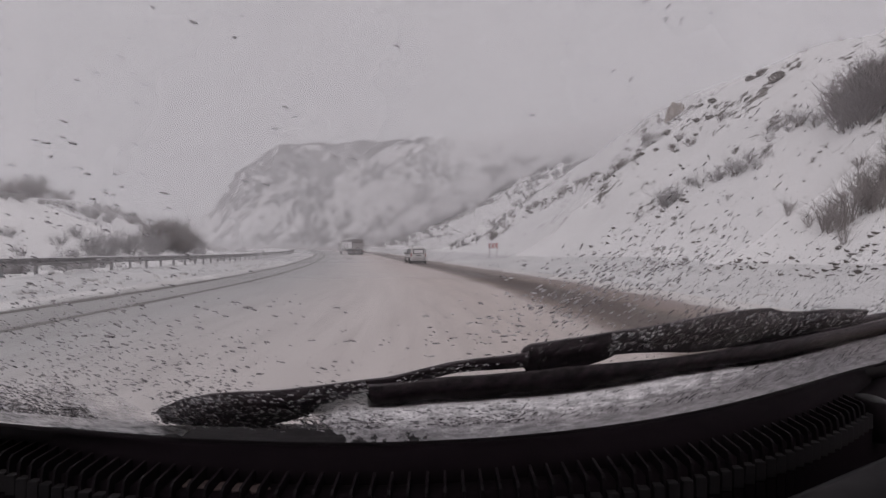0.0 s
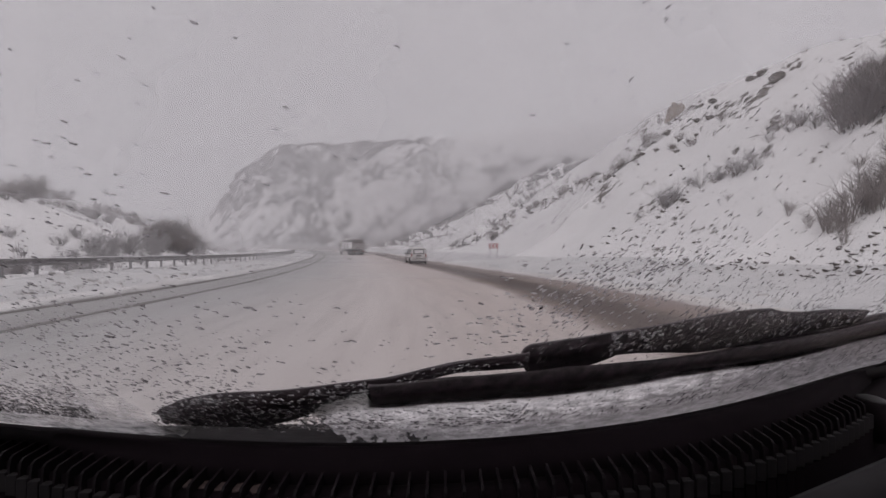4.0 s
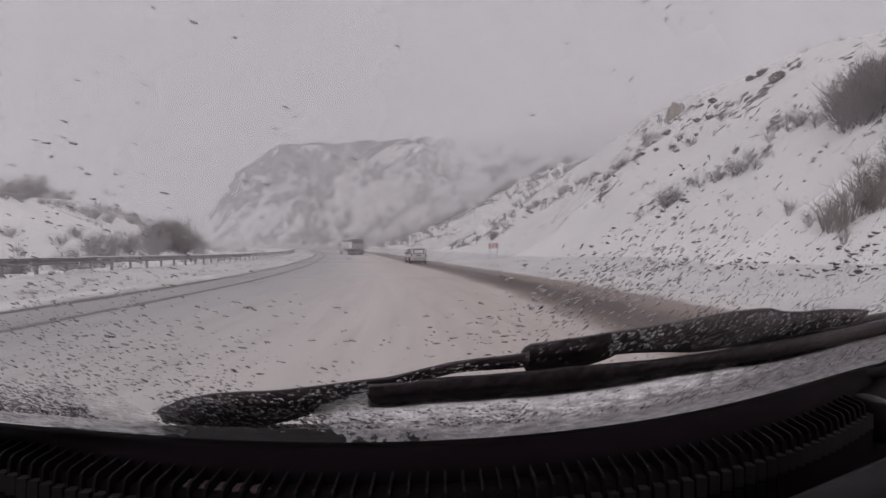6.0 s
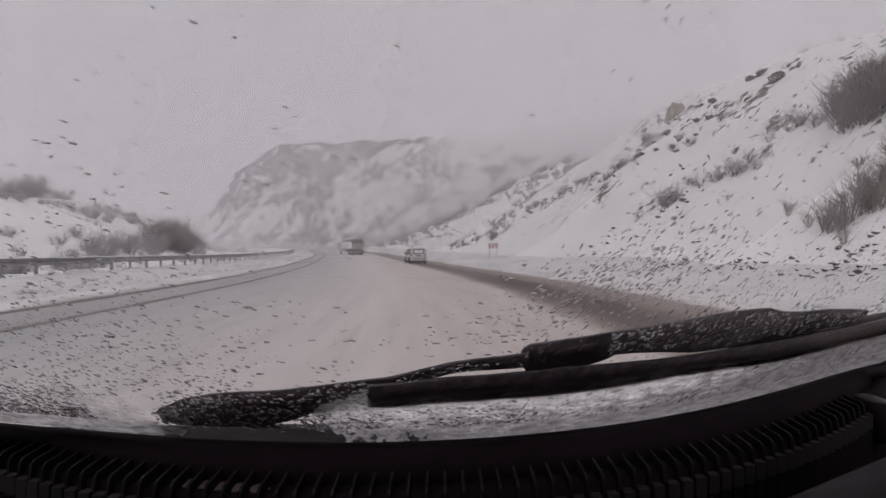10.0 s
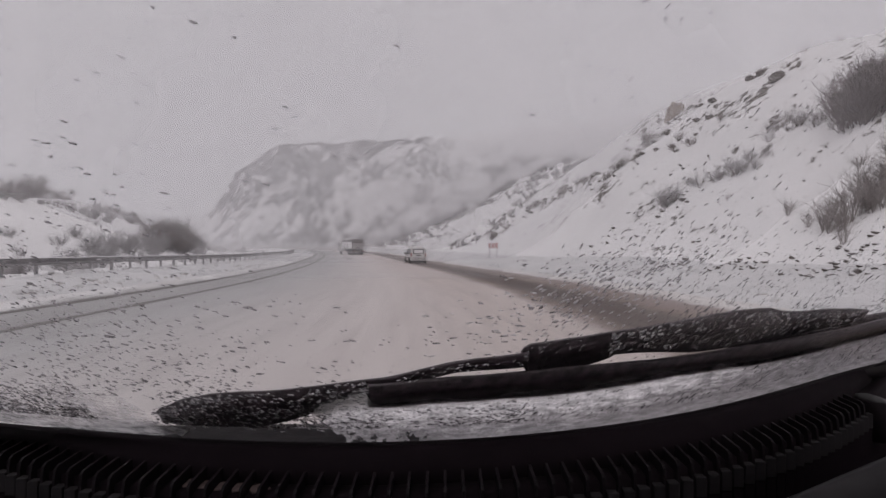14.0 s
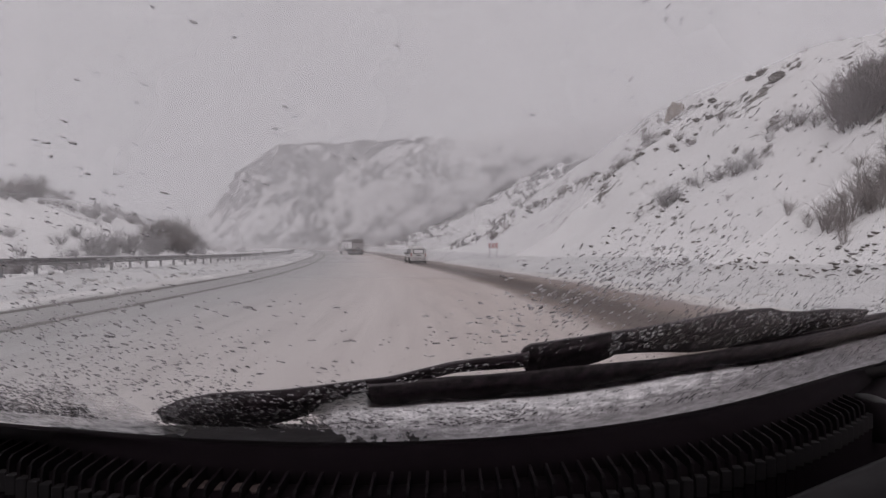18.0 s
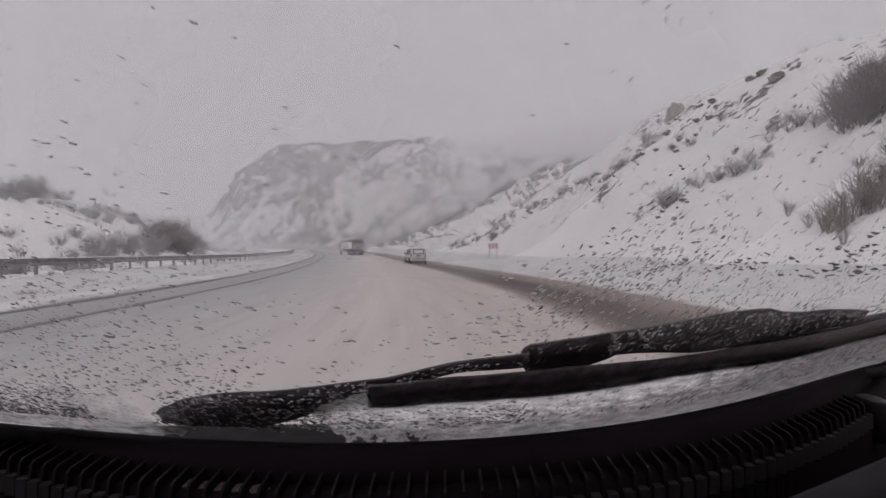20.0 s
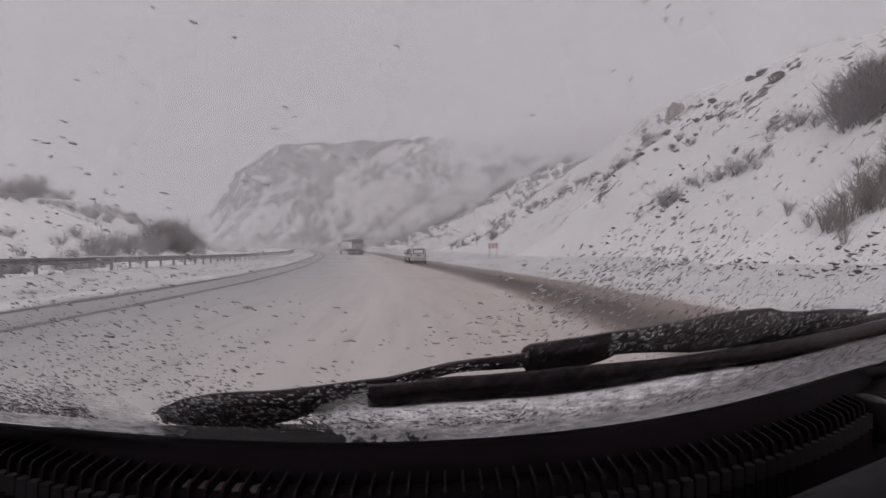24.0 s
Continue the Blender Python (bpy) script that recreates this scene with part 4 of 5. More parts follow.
def truck():
    """A tipper lorry with a domed tarpaulin, seen from behind."""
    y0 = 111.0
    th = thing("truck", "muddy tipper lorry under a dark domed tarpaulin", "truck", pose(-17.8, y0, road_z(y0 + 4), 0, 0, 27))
    rings = [[(-1.24, y, 1.25), (1.24, y, 1.25), (1.25, y, 2.5), (-1.25, y, 2.5)] for y in (0, 8.2)]
    part("load_body", loft(bmesh.new(), rings), M_TRUCKBODY, th, "muddy grey load body")
    for x in np.linspace(-1.1, 1.1, 5):
        part("tailgate_rib", boxed(x - 0.05, x + 0.05, -0.07, 0.02, 1.3, 2.48, bevel=0.01), M_TRUCKBODY, th)
    for s in (-1, 1):
        for y in np.linspace(0.3, 7.9, 8):
            part("side_rib", boxed(*sorted((s * 1.22, s * 1.31)), y - 0.06, y + 0.06, 1.27, 2.48, bevel=0.01), M_TRUCKBODY, th)
    bm = bmesh.new()
    rings = []
    for y in np.linspace(-0.05, 8.25, 12):
        sag = 0.08 * fuzz(0.3, y, 1.5, 1)
        rings.append([(math.cos(a) * 1.29, y, 2.46 + 0.95 * math.sin(a) ** 0.45 + sag * math.sin(a)) for a in np.linspace(0, math.pi, 12)] + [(-1.29, y, 2.3), (1.29, y, 2.3)])
    part("tarpaulin", loft(bm, rings), M_TARP, th, "dark domed tarpaulin", True)
    part("tarp_snow", loft(bmesh.new(), [[(math.cos(a) * 0.8, y, 2.50 + 0.95 * math.sin(a) ** 0.45) for a in np.linspace(0.9, math.pi - 0.9, 6)] for y in (0.3, 7.5)]), M_SNOWCAP, th, "snow on the tarpaulin")
    for s in (-1, 1):
        part("side_board", boxed(*sorted((s * 1.315, s * 1.335)), 0.35, 7.9, 1.35, 2.75, bevel=0.008), M_SIGNWHITE, th, "pale dusty side board")
    part("chassis", boxed(-0.5, 0.5, -0.1, 10.3, 0.7, 1.24, bevel=0.02), M_BLACKTRIM, th)
    part("rear_bar", boxed(-1.2, 1.2, -0.2, -0.08, 0.55, 0.72, bevel=0.02), M_BLACKTRIM, th)
    for s in (-1, 1):
        part("tail_lamp", boxed(*sorted((s * 0.75, s * 1.15)), -0.23, -0.18, 0.76, 0.9, bevel=0.01), M_RED, th)
        part("mudflap", boxed(*sorted((s * 0.62, s * 1.2)), 0.1, 0.13, 0.25, 1.2), M_BLACKTRIM, th)
        for y in (0.8, 2.1, 3.4, 9.4):
            wheel(th, s * 1.0, y, 0.5, 0.42)
    part("cab", loft(bmesh.new(), [[(-1.22, y, 0.75), (1.22, y, 0.75), (1.24, y, 1.9), (1.15, y, t), (-1.15, y, t), (-1.24, y, 1.9)] for y, t in ((8.5, 3.3), (9.9, 3.35), (10.5, 2.9), (10.6, 1.8))]), M_VAN, th, "white driver's cab")
    part("wind_deflector", loft(bmesh.new(), [[(-1.05, y, 3.3), (1.05, y, 3.3), (0.95, y, t), (-0.95, y, t)] for y, t in ((8.5, 3.8), (9.6, 3.4))]), M_VAN, th)
    for s in (-1, 1):
        part("mirror", boxed(*sorted((s * 1.3, s * 1.5)), 10.2, 10.35, 1.9, 2.7, bevel=0.04), M_BLACKTRIM, th)
        part("side_window", boxed(*sorted((s * 1.22, s * 1.25)), 9.2, 10.2, 1.95, 2.6, bevel=0.01), M_CARGLASS, th)


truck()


def saloon():
    """A white saloon that has gone by on the other side; its nose at y = 0, its tail at y = 4.4."""
    th = thing("saloon_car", "dirty white saloon car on the oncoming lane", "car", pose(bend(-26) - 7.2, -26, 0.02, 0, 0, heading(-26)))
    st = ((0.0, 0.62, 0.72), (0.15, 0.80, 0.80), (1.0, 0.93, 0.86), (1.15, 0.97, 0.87), (1.9, 1.42, 0.86), (2.7, 1.47, 0.86), (3.4, 1.33, 0.86), (3.9, 1.05, 0.85), (4.3, 1.0, 0.8), (4.4, 0.7, 0.74))
    rings = []
    for y, top, w in st:
        belt = min(0.92, top - 0.03)
        rf = w - 0.24 if top > 1.1 else w - 0.10
        half = [(w - 0.06, 0.22), (w, 0.36), (w + 0.02, 0.62), (w, belt), (rf + 0.06, max(top - 0.10, belt + 0.01)), (rf - 0.06, top)]
        rings.append([(x, y, z) for x, z in half] + [(-x, y, z) for x, z in half[::-1]])
    part("body", loft(bmesh.new(), rings), M_VAN, th, "white body spattered with slush", True)
    part("front_window", loft(bmesh.new(), [[(-w, y, z), (w, y, z), (w, y, z - 0.05), (-w, y, z - 0.05)] for y, z, w in ((1.18, 1.02, 0.70), (1.84, 1.42, 0.56))]), M_CARGLASS, th, "dark front window")
    part("rear_window", loft(bmesh.new(), [[(-w, y, z), (w, y, z), (w, y, z - 0.05), (-w, y, z - 0.05)] for y, z, w in ((3.44, 1.335, 0.56), (3.88, 1.09, 0.68))]), M_CARGLASS, th, "dark rear window")
    part("grille", boxed(-0.42, 0.42, -0.02, 0.05, 0.46, 0.60, bevel=0.01), M_BLACKTRIM, th)
    part("lower_grille", boxed(-0.55, 0.55, -0.03, 0.05, 0.26, 0.38, bevel=0.01), M_BLACKTRIM, th)
    for s in (-1, 1):
        part("headlight", boxed(*sorted((s * 0.46, s * 0.80)), 0.02, 0.2, 0.60, 0.74, bevel=0.02), M_CARGLASS, th, "grey headlight")
        part("tail_lamp", boxed(*sorted((s * 0.5, s * 0.82)), 4.3, 4.42, 0.72, 0.86, bevel=0.02), M_RED, th)
        part("mirror", boxed(*sorted((s * 0.88, s * 1.04)), 1.5, 1.62, 0.92, 1.06, bevel=0.02), M_VAN, th)
        for y in (0.8, 3.45):
            part("wheel_arch", cyl(bmesh.new(), (s * 0.82, y, 0.33), (1, 0, 0), 0.37, 0.12, 24), M_BLACKTRIM, th)
            wheel(th, s * 0.81, y, 0.31, 0.2)


saloon()


# ---- guard rails and signs ----
def guard_rail(label, place, ys, post_every, steel, snow, tall):
    """A corrugated beam on posts along place(y)."""
    th = thing("guard_rail", label, "guard rail")
    prof = [(0.0, 0.0), (0.05, -0.03), (0.08, -0.07), (0.02, -0.13), (0.0, -0.155), (0.02, -0.18), (0.08, -0.24), (0.05, -0.28), (0.0, -0.31), (-0.012, -0.31), (-0.012, 0.0)]
    pts = [place(y) for y in ys]

    def side_at(i):
        t = (pts[min(i + 1, len(pts) - 1)] - pts[max(i - 1, 0)]).normalized()
        return Vector((t.y, -t.x, 0)).normalized()
    part("beam", loft(bmesh.new(), [[p + side_at(i) * a + Vector((0, 0, tall + b)) for a, b in prof] for i, p in enumerate(pts)]), steel, th, "corrugated steel beam")
    if snow:
        cap = [(-0.03, 0.0), (0.07, -0.005), (0.06, 0.035), (0.02, 0.055), (-0.02, 0.03)]
        part("snow_cap", loft(bmesh.new(), [[p + side_at(i) * a + Vector((0, 0, tall + 0.004 + b * (0.6 + 0.6 * abs(fuzz(p.x, p.y, 0.7, 2))))) for a, b in cap] for i, p in enumerate(pts)]), M_SNOWCAP, th, "thin ridge of snow on the beam")
    post = to_mesh("post", boxed(-0.06, 0.06, -0.05, 0.05, -0.5, tall - 0.03, bevel=0.008), steel)
    y = ys[0] + 0.6
    while y < ys[-1]:
        p = place(y)
        part("post", post, None, th, loc=(p.x - 0.08, p.y, p.z))
        y += post_every
    return th


def rail_place(y):
    x = rail_x(y)
    return Vector((x, y, road_z(y) + 0.36))


def far_rail_place(y):
    return Vector((bend(y) + EDGE_R + 1.1, y, road_z(y) + 0.1))


guard_rail("grey steel guard rail standing in the snowy verge", rail_place, list(np.arange(6, 128, 1.0)), 2.0, M_DKSTEEL, True, 0.76)
guard_rail("distant grey guard rail round the outside of the bend", far_rail_place, list(np.arange(165, 470, 4.0)), 4.0, M_BLACKTRIM, False, 0.85)


def bend_sign(x, y, kind, tall):
    z = ground(x, y)
    th = thing("road_sign", "snow-dusted red and white " + kind + " sign on a steel post", "road sign", pose(x, y, z - 0.05, 0, 0, heading(y)), "bend signs")
    for px in (0.0,) if kind == "warning" else (-0.42, 0.42):
        part("post", cyl(bmesh.new(), (px, 0, tall / 2), (0, 0, 1), 0.035, tall, 12), M_DKSTEEL, th)
    if kind == "warning":
        def tri(r, y0, y1):
            return loft(bmesh.new(), [[(math.sin(a) * r, yy, tall - 0.2 + math.cos(a) * r) for a in (0, math.tau / 3, 2 * math.tau / 3)] for yy in (y0, y1)])
        part("plate", tri(0.52, -0.06, -0.04), M_SIGNRED, th, "red-bordered triangle")
        part("face", tri(0.34, -0.068, -0.061), M_SIGNWHITE, th)
        part("symbol", boxed(-0.03, 0.03, -0.074, -0.069, tall - 0.32, tall - 0.06), M_BLACKTRIM, th)
    else:
        part("plate", boxed(-0.6, 0.6, -0.06, -0.04, tall - 0.55, tall + 0.15, bevel=0.006), M_SIGNWHITE, th, "white chevron board")
        for cx in (-0.35, 0.05, 0.45):
            bm = bmesh.new()
            zc = tall - 0.2
            loft(bm, [[(cx + 0.12, yy, zc + 0.3), (cx - 0.05, yy, zc + 0.3), (cx - 0.22, yy, zc), (cx - 0.05, yy, zc - 0.3), (cx + 0.12, yy, zc - 0.3), (cx - 0.05, yy, zc)] for yy in (-0.068, -0.061)])
            part("chevron", bm, M_SIGNRED, th)


bend_sign(5.9, 62, "chevron", 1.75)
bend_sign(bend(-14) + 9.8, -14, "warning", 2.3)


# ---- bare trees, brush and rocks ----
def grow(bm, p, d, length, radius, rnd, droop, sides):
    """One wandering, tapering stem; gives its points and last direction."""
    n = 3
    pts, q, v = [p], p, d.normalized()
    for i in range(n):
        v = (v + Vector((rnd.gauss(0, 0.16), rnd.gauss(0, 0.16), rnd.gauss(0.03, 0.10) - droop))).normalized()
        q = q + v * length / n
        pts.append(q)
    tube(bm, pts, [radius * (1 - 0.4 * i / n) for i in range(n + 1)], sides)
    return pts, v


def bare_tree(name, label, seed, height, levels, kids, spread, mats, category="tree", group="bare roadside trees"):
    """Trunk and limbs in one part, the fine twigs in another."""
    rnd = random.Random(seed)
    th = thing(name, label, category, group=group)
    wood, twigs = bmesh.new(), bmesh.new()

    def rec(p, d, length, radius, depth):
        bm = wood if depth < 2 else twigs
        pts, v = grow(bm, p, d, length, radius, rnd, 0.0 if depth < 3 else 0.02, 5 if depth < 2 else 3)
        if depth >= levels:
            return
        for i in range(kids + (1 if depth < 2 else 0)):
            t = rnd.uniform(0.35, 1.0) if depth else rnd.uniform(0.3, 1.0)
            j = min(int(t * 3), 2)
            base = pts[j].lerp(pts[j + 1], t * 3 - j)
            ang = rnd.uniform(0, math.tau)
            side = v.orthogonal().normalized()
            side.rotate(Matrix.Rotation(ang, 3, v))
            rec(base, v + side * spread * rnd.uniform(0.6, 1.3), length * rnd.uniform(0.55, 0.82), radius * rnd.uniform(0.42, 0.6), depth + 1)
    rec(Vector((0, 0, -0.15)), Vector((rnd.gauss(0, 0.08), rnd.gauss(0, 0.08), 1)), height * 0.36, height * 0.024, 0)
    part("trunk", wood, mats[0], th, "dark bare trunk and limbs")
    part("crown", twigs, mats[1], th, "dense leafless twigs")
    return th


def bare_bush(label, seed, height, stems, mats, width=1.0, group="roadside brush"):
    """Many thin stems from one root, each forking twice."""
    rnd = random.Random(seed)
    th = thing("bush", label, "bush", group=group)
    wood, twigs = bmesh.new(), bmesh.new()
    for i in range(stems):
        a = rnd.uniform(0, math.tau)
        lean = rnd.random() ** 0.7 * width
        root = Vector((math.cos(a), math.sin(a), 0)) * rnd.uniform(0, 0.18) * height * width + Vector((0, 0, -0.12))
        d = Vector((math.cos(a) * lean, math.sin(a) * lean, 1))
        ln = height * rnd.uniform(0.45, 0.7)
        pts, v = grow(wood, root, d, ln, 0.006 * height + 0.006, rnd, 0.0, 3)
        for k in range(5):
            t = rnd.uniform(0.3, 1.0)
            j = min(int(t * 3), 2)
            base = pts[j].lerp(pts[j + 1], t * 3 - j)
            d2 = v + Vector((rnd.gauss(0, 0.5), rnd.gauss(0, 0.5), rnd.gauss(0.15, 0.3)))
            p2, v2 = grow(twigs, base, d2, ln * rnd.uniform(0.4, 0.75), 0.0025 * height + 0.003, rnd, 0.0, 3)
            for _ in range(3):
                b2 = p2[rnd.randint(1, 3)]
                grow(twigs, b2, v2 + Vector((rnd.gauss(0, 0.6), rnd.gauss(0, 0.6), rnd.gauss(0.1, 0.3))), ln * rnd.uniform(0.2, 0.4), 0.0018 * height + 0.002, rnd, 0.0, 3)
    part("stems", wood, mats[0], th)
    part("twigs", twigs, mats[1], th)
    return th


def stand(ob, x, y, turn, scale, sink=0.0):
    ob.matrix_basis = pose(x, y, ground(x, y) - sink, 0, 0, turn) @ Matrix.Diagonal((scale, scale, scale, 1))


def stand_copies(kinds, spots, seed):
    """Copies of the kinds at (x, y, scale) spots; the first of each kind is used up first."""
    rnd = random.Random(seed)
    for i, (x, y, sc) in enumerate(spots):
        src = kinds[i % len(kinds)]
        ob = src if i < len(kinds) else copy_thing(src, Matrix())
        ob.scale = (1, 1, 1)
        stand(ob, x, y, rnd.uniform(0, 360), sc * rnd.uniform(0.85, 1.15), 0.05)


# where plants and rocks stand: x, y, height or size, count
THICKET = [(22.9, 30.3, 2.27, 3), (23.4, 29.9, 2.56, 3), (23.5, 29.1, 2.8, 3), (23.8, 28.6, 2.76, 3), (23.9, 28.2, 2.72, 2), (25.3, 31.1, 2.0, 2), (25.6, 30.4, 2.28, 2), (21.5, 25.5, 1.8, 2), (21.0, 24.5, 1.8, 2), (22.3, 26.5, 2.0, 2)]
GULLY_BRUSH = [(23.8, 38.6, 1.24, 2), (23.4, 36.3, 1.17, 2), (23.0, 34.4, 1.18, 2), (23.3, 33.4, 1.14, 2), (15.1, 42.0, 0.81, 1), (17.5, 40.7, 1.39, 2), (18.0, 40.3, 1.55, 2), (18.5, 40.2, 1.46, 2), (19.4, 40.2, 1.07, 2), (19.3, 36.7, 1.18, 2), (19.5, 35.3, 1.29, 2), (20.3, 35.4, 0.98, 2), (20.4, 33.9, 0.87, 2), (21.4, 34.4, 0.74, 2)]
STALKS = [(19.0, 23.4, 2.3, 3), (19.4, 23.7, 2.5, 3), (19.0, 24.5, 2.2, 2), (18.0, 25.2, 1.62, 2), (17.8, 23.9, 1.79, 3), (18.1, 23.5, 1.89, 3), (18.6, 23.3, 1.87, 3), (18.2, 22.1, 1.89, 3), (20.1, 24.1, 1.8, 2), (20.6, 25.7, 1.65, 2), (18.2, 30.1, 0.64, 2), (19.6, 25.6, 1.37, 2)]
RIDGE_SCRUB = [(14.2, 85.1, 2.0, 3), (16.2, 83.8, 1.61, 2), (16.8, 72.5, 1.55, 3), (17.8, 67.5, 1.3, 2), (18.9, 66.3, 1.42, 2), (19.7, 61.3, 1.31, 3), (20.8, 60.6, 1.43, 2), (23.3, 61.2, 1.83, 2), (24.1, 61.6, 1.32, 2), (24.0, 49.7, 1.28, 2), (24.4, 54.2, 1.04, 2), (26.8, 64.0, 1.23, 2), (7.8, 84.4, 1.63, 3), (9.6, 84.7, 1.36, 2), (11.5, 89.1, 1.34, 2)]
FAR_TREES = [(-66.3, 276.5, 10.06, 3), (-58.2, 260.1, 10.02, 3), (-50.4, 242.5, 8.83, 3), (-67.1, 270.2, 8.68, 3), (-49.6, 252.0, 7.55, 2), (-44.0, 229.7, 5.9, 2), (-91.7, 307.0, 8.54, 2), (-84.3, 296.2, 6.97, 2), (-102.1, 303.7, 6.5, 2), (-94.1, 289.2, 6.19, 3), (-111.6, 312.2, 6.01, 2), (-78.4, 272.5, 5.83, 3), (-66.8, 285.2, 8.55, 3), (-75.0, 299.5, 7.69, 2), (-14.6, 184.1, 6.7, 2), (-11.8, 177.2, 5.69, 2), (-9.4, 178.4, 4.58, 1), (-33.1, 222.3, 3.33, 2), (-126.4, 328.9, 4.93, 2)]
RIDGE_ROCKS = [(13.8, 85.6, 0.55, 5), (15.8, 84.1, 0.54, 4), (17.5, 81.5, 0.53, 5), (17.3, 71.7, 0.42, 5), (17.9, 66.6, 0.43, 5), (18.8, 63.6, 0.41, 5), (19.9, 60.6, 0.42, 5), (20.7, 59.4, 0.38, 4), (22.8, 60.6, 0.46, 4), (24.5, 60.8, 0.39, 4), (25.9, 60.3, 0.45, 4), (24.4, 53.0, 0.46, 3), (24.5, 50.2, 0.43, 3), (15.7, 39.1, 0.5, 1), (15.5, 39.6, 0.26, 2), (16.5, 39.5, 0.21, 4), (14.7, 42.2, 0.2, 4), (13.9, 43.0, 0.2, 4), (13.0, 43.3, 0.18, 3), (17.9, 39.8, 0.21, 4), (19.5, 39.9, 0.19, 3), (20.6, 46.2, 0.2, 3), (20.7, 41.4, 0.17, 3)]
FOOT_ROCKS = [(12.7, 28.9, 0.2, 4), (14.0, 25.0, 0.18, 5), (13.6, 23.1, 0.22, 2), (13.8, 23.8, 0.13, 4), (14.9, 21.9, 0.18, 2), (13.3, 19.8, 0.14, 3), (13.4, 18.8, 0.13, 4), (13.6, 18.4, 0.1, 3), (13.9, 18.3, 0.15, 3), (14.5, 18.9, 0.15, 4), (15.1, 19.4, 0.14, 4), (15.5, 19.5, 0.12, 4), (16.4, 20.5, 0.2, 3), (15.3, 24.4, 0.12, 3), (12.3, 30.5, 0.13, 4), (12.4, 24.9, 0.1, 4), (11.4, 38.7, 0.14, 4), (10.7, 46.5, 0.17, 3), (7.2, 49.1, 0.18, 3), (14.6, 17.6, 0.1, 4), (15.8, 24.4, 0.1, 3), (12.7, 37.7, 0.12, 3)]
CRAGS = [(28.0, 63.7, 1.36, 1), (28.4, 55.5, 0.78, 1), (27.4, 52.2, 0.45, 1), (31.7, 52.3, 1.01, 1), (31.1, 52.8, 0.56, 2), (28.6, 45.2, 0.43, 2), (29.0, 58.9, 0.44, 1)]
CLIFF_NOSE = [(-163.5, 417.3, 6.25, 4), (-142.5, 382.5, 5.73, 4), (-133.9, 376.9, 5.24, 4), (-124.7, 371.0, 4.77, 4), (-107.6, 341.9, 4.39, 3), (-95.5, 328.0, 3.86, 3), (-132.9, 367.3, 5.5, 4), (-116.0, 342.9, 5.14, 4), (-103.2, 328.1, 4.56, 4), (-93.0, 319.4, 4.1, 3), (-84.1, 311.8, 4.0, 3), (-77.3, 306.0, 3.93, 4), (-69.1, 296.1, 4.44, 4), (-63.0, 288.6, 4.32, 5), (-65.8, 290.0, 4.03, 5), (-60.8, 284.1, 3.65, 4), (-146.9, 381.4, 4.9, 3), (-171.5, 419.5, 4.49, 3), (-121.5, 348.3, 3.73, 2)]
CLIFF_EAST = [(-38.1, 269.9, 2.6, 3), (-33.8, 267.8, 2.58, 3), (-30.3, 262.2, 2.24, 3)]
LEFT_TREES = [(-86.0, 100, 1.3), (-83.5, 102, 1.4), (-81.0, 99, 1.2), (-79.0, 102, 1.25), (-77.0, 100, 1.0), (-84.0, 106, 1.5), (-80.0, 108, 1.4), (-75.0, 101, 0.7), (-72.5, 102, 0.6), (-68.0, 106, 0.45), (-66.0, 107, 0.5), (-63.5, 107, 0.45), (-61.0, 106, 0.45), (-89.0, 104, 1.4)]
LEFT_MOUND = [(-31.4, 60, 3.0, 3), (-32.6, 62, 3.9, 4), (-33.8, 65, 4.1, 4), (-34.4, 68, 3.3, 3), (-35.0, 72, 2.4, 3), (-33.0, 70, 2.0, 2)]
LEFT_BRUSH = [(-21.6, 25.5, 1.0, 3), (-22.4, 28, 1.2, 3), (-23.6, 31, 1.3, 3), (-24.8, 34, 1.5, 3), (-26.0, 37, 1.6, 3), (-26.8, 40, 1.8, 3), (-28.0, 44, 2.0, 3), (-29.0, 48, 2.1, 3), (-30.0, 52, 2.3, 3), (-30.8, 56, 2.5, 2), (-31.0, 46, 1.6, 2), (-29.5, 40, 1.4, 2)]
CREST_BRUSH = [(-43.9, 53.0, 1.3, 2), (-44.4, 55.4, 1.4, 2), (-45.7, 59.0, 1.3, 2), (-49.3, 68.4, 1.8, 3), (-47.5, 68.9, 1.6, 2), (-45.7, 69.0, 1.9, 2), (-43.5, 68.4, 1.5, 2), (-48.9, 72.0, 1.6, 2), (-44.3, 70.9, 1.7, 2), (-43.8, 75.2, 1.6, 2)]


def thicket(seed, spots, spread):
    """Jitters each (x, y, height, count) into single plants."""
    rnd = random.Random(seed)
    return [(x + rnd.gauss(0, spread), y + rnd.gauss(0, spread), h * rnd.uniform(0.7, 1.2)) for x, y, h, c in spots for _ in range(c)]


trees = [bare_tree("tree", "dark leafless tree on the snowy bank", q, 6.6, 5, 4, 0.62, (M_BARK, M_TWIG)) for q in (3, 8)]
stand_copies(trees, LEFT_TREES, 1)
mound = [bare_bush("tall dark tangled bush behind the guard rail", q, 1.0, 30, (M_BARK, M_TWIG), 0.9, "brush behind the guard rail") for q in (11, 12)]
stand_copies(mound, thicket(2, LEFT_MOUND, 0.7), 2)
brush = [bare_bush("haze-grey leafless bush behind the guard rail", q, 1.0, 20, (M_HAZE_TWIG, M_HAZE_TWIG), 0.7, "brush behind the guard rail") for q in (13, 14)]
stand_copies(brush, thicket(5, LEFT_BRUSH, 0.9), 5)
crest = [bare_bush("grey leafless bush along the top of the snowbank", q, 1.0, 18, (M_TWIG, M_HAZE_TWIG), 0.8, "brush on the snowbank") for q in (15, 16)]
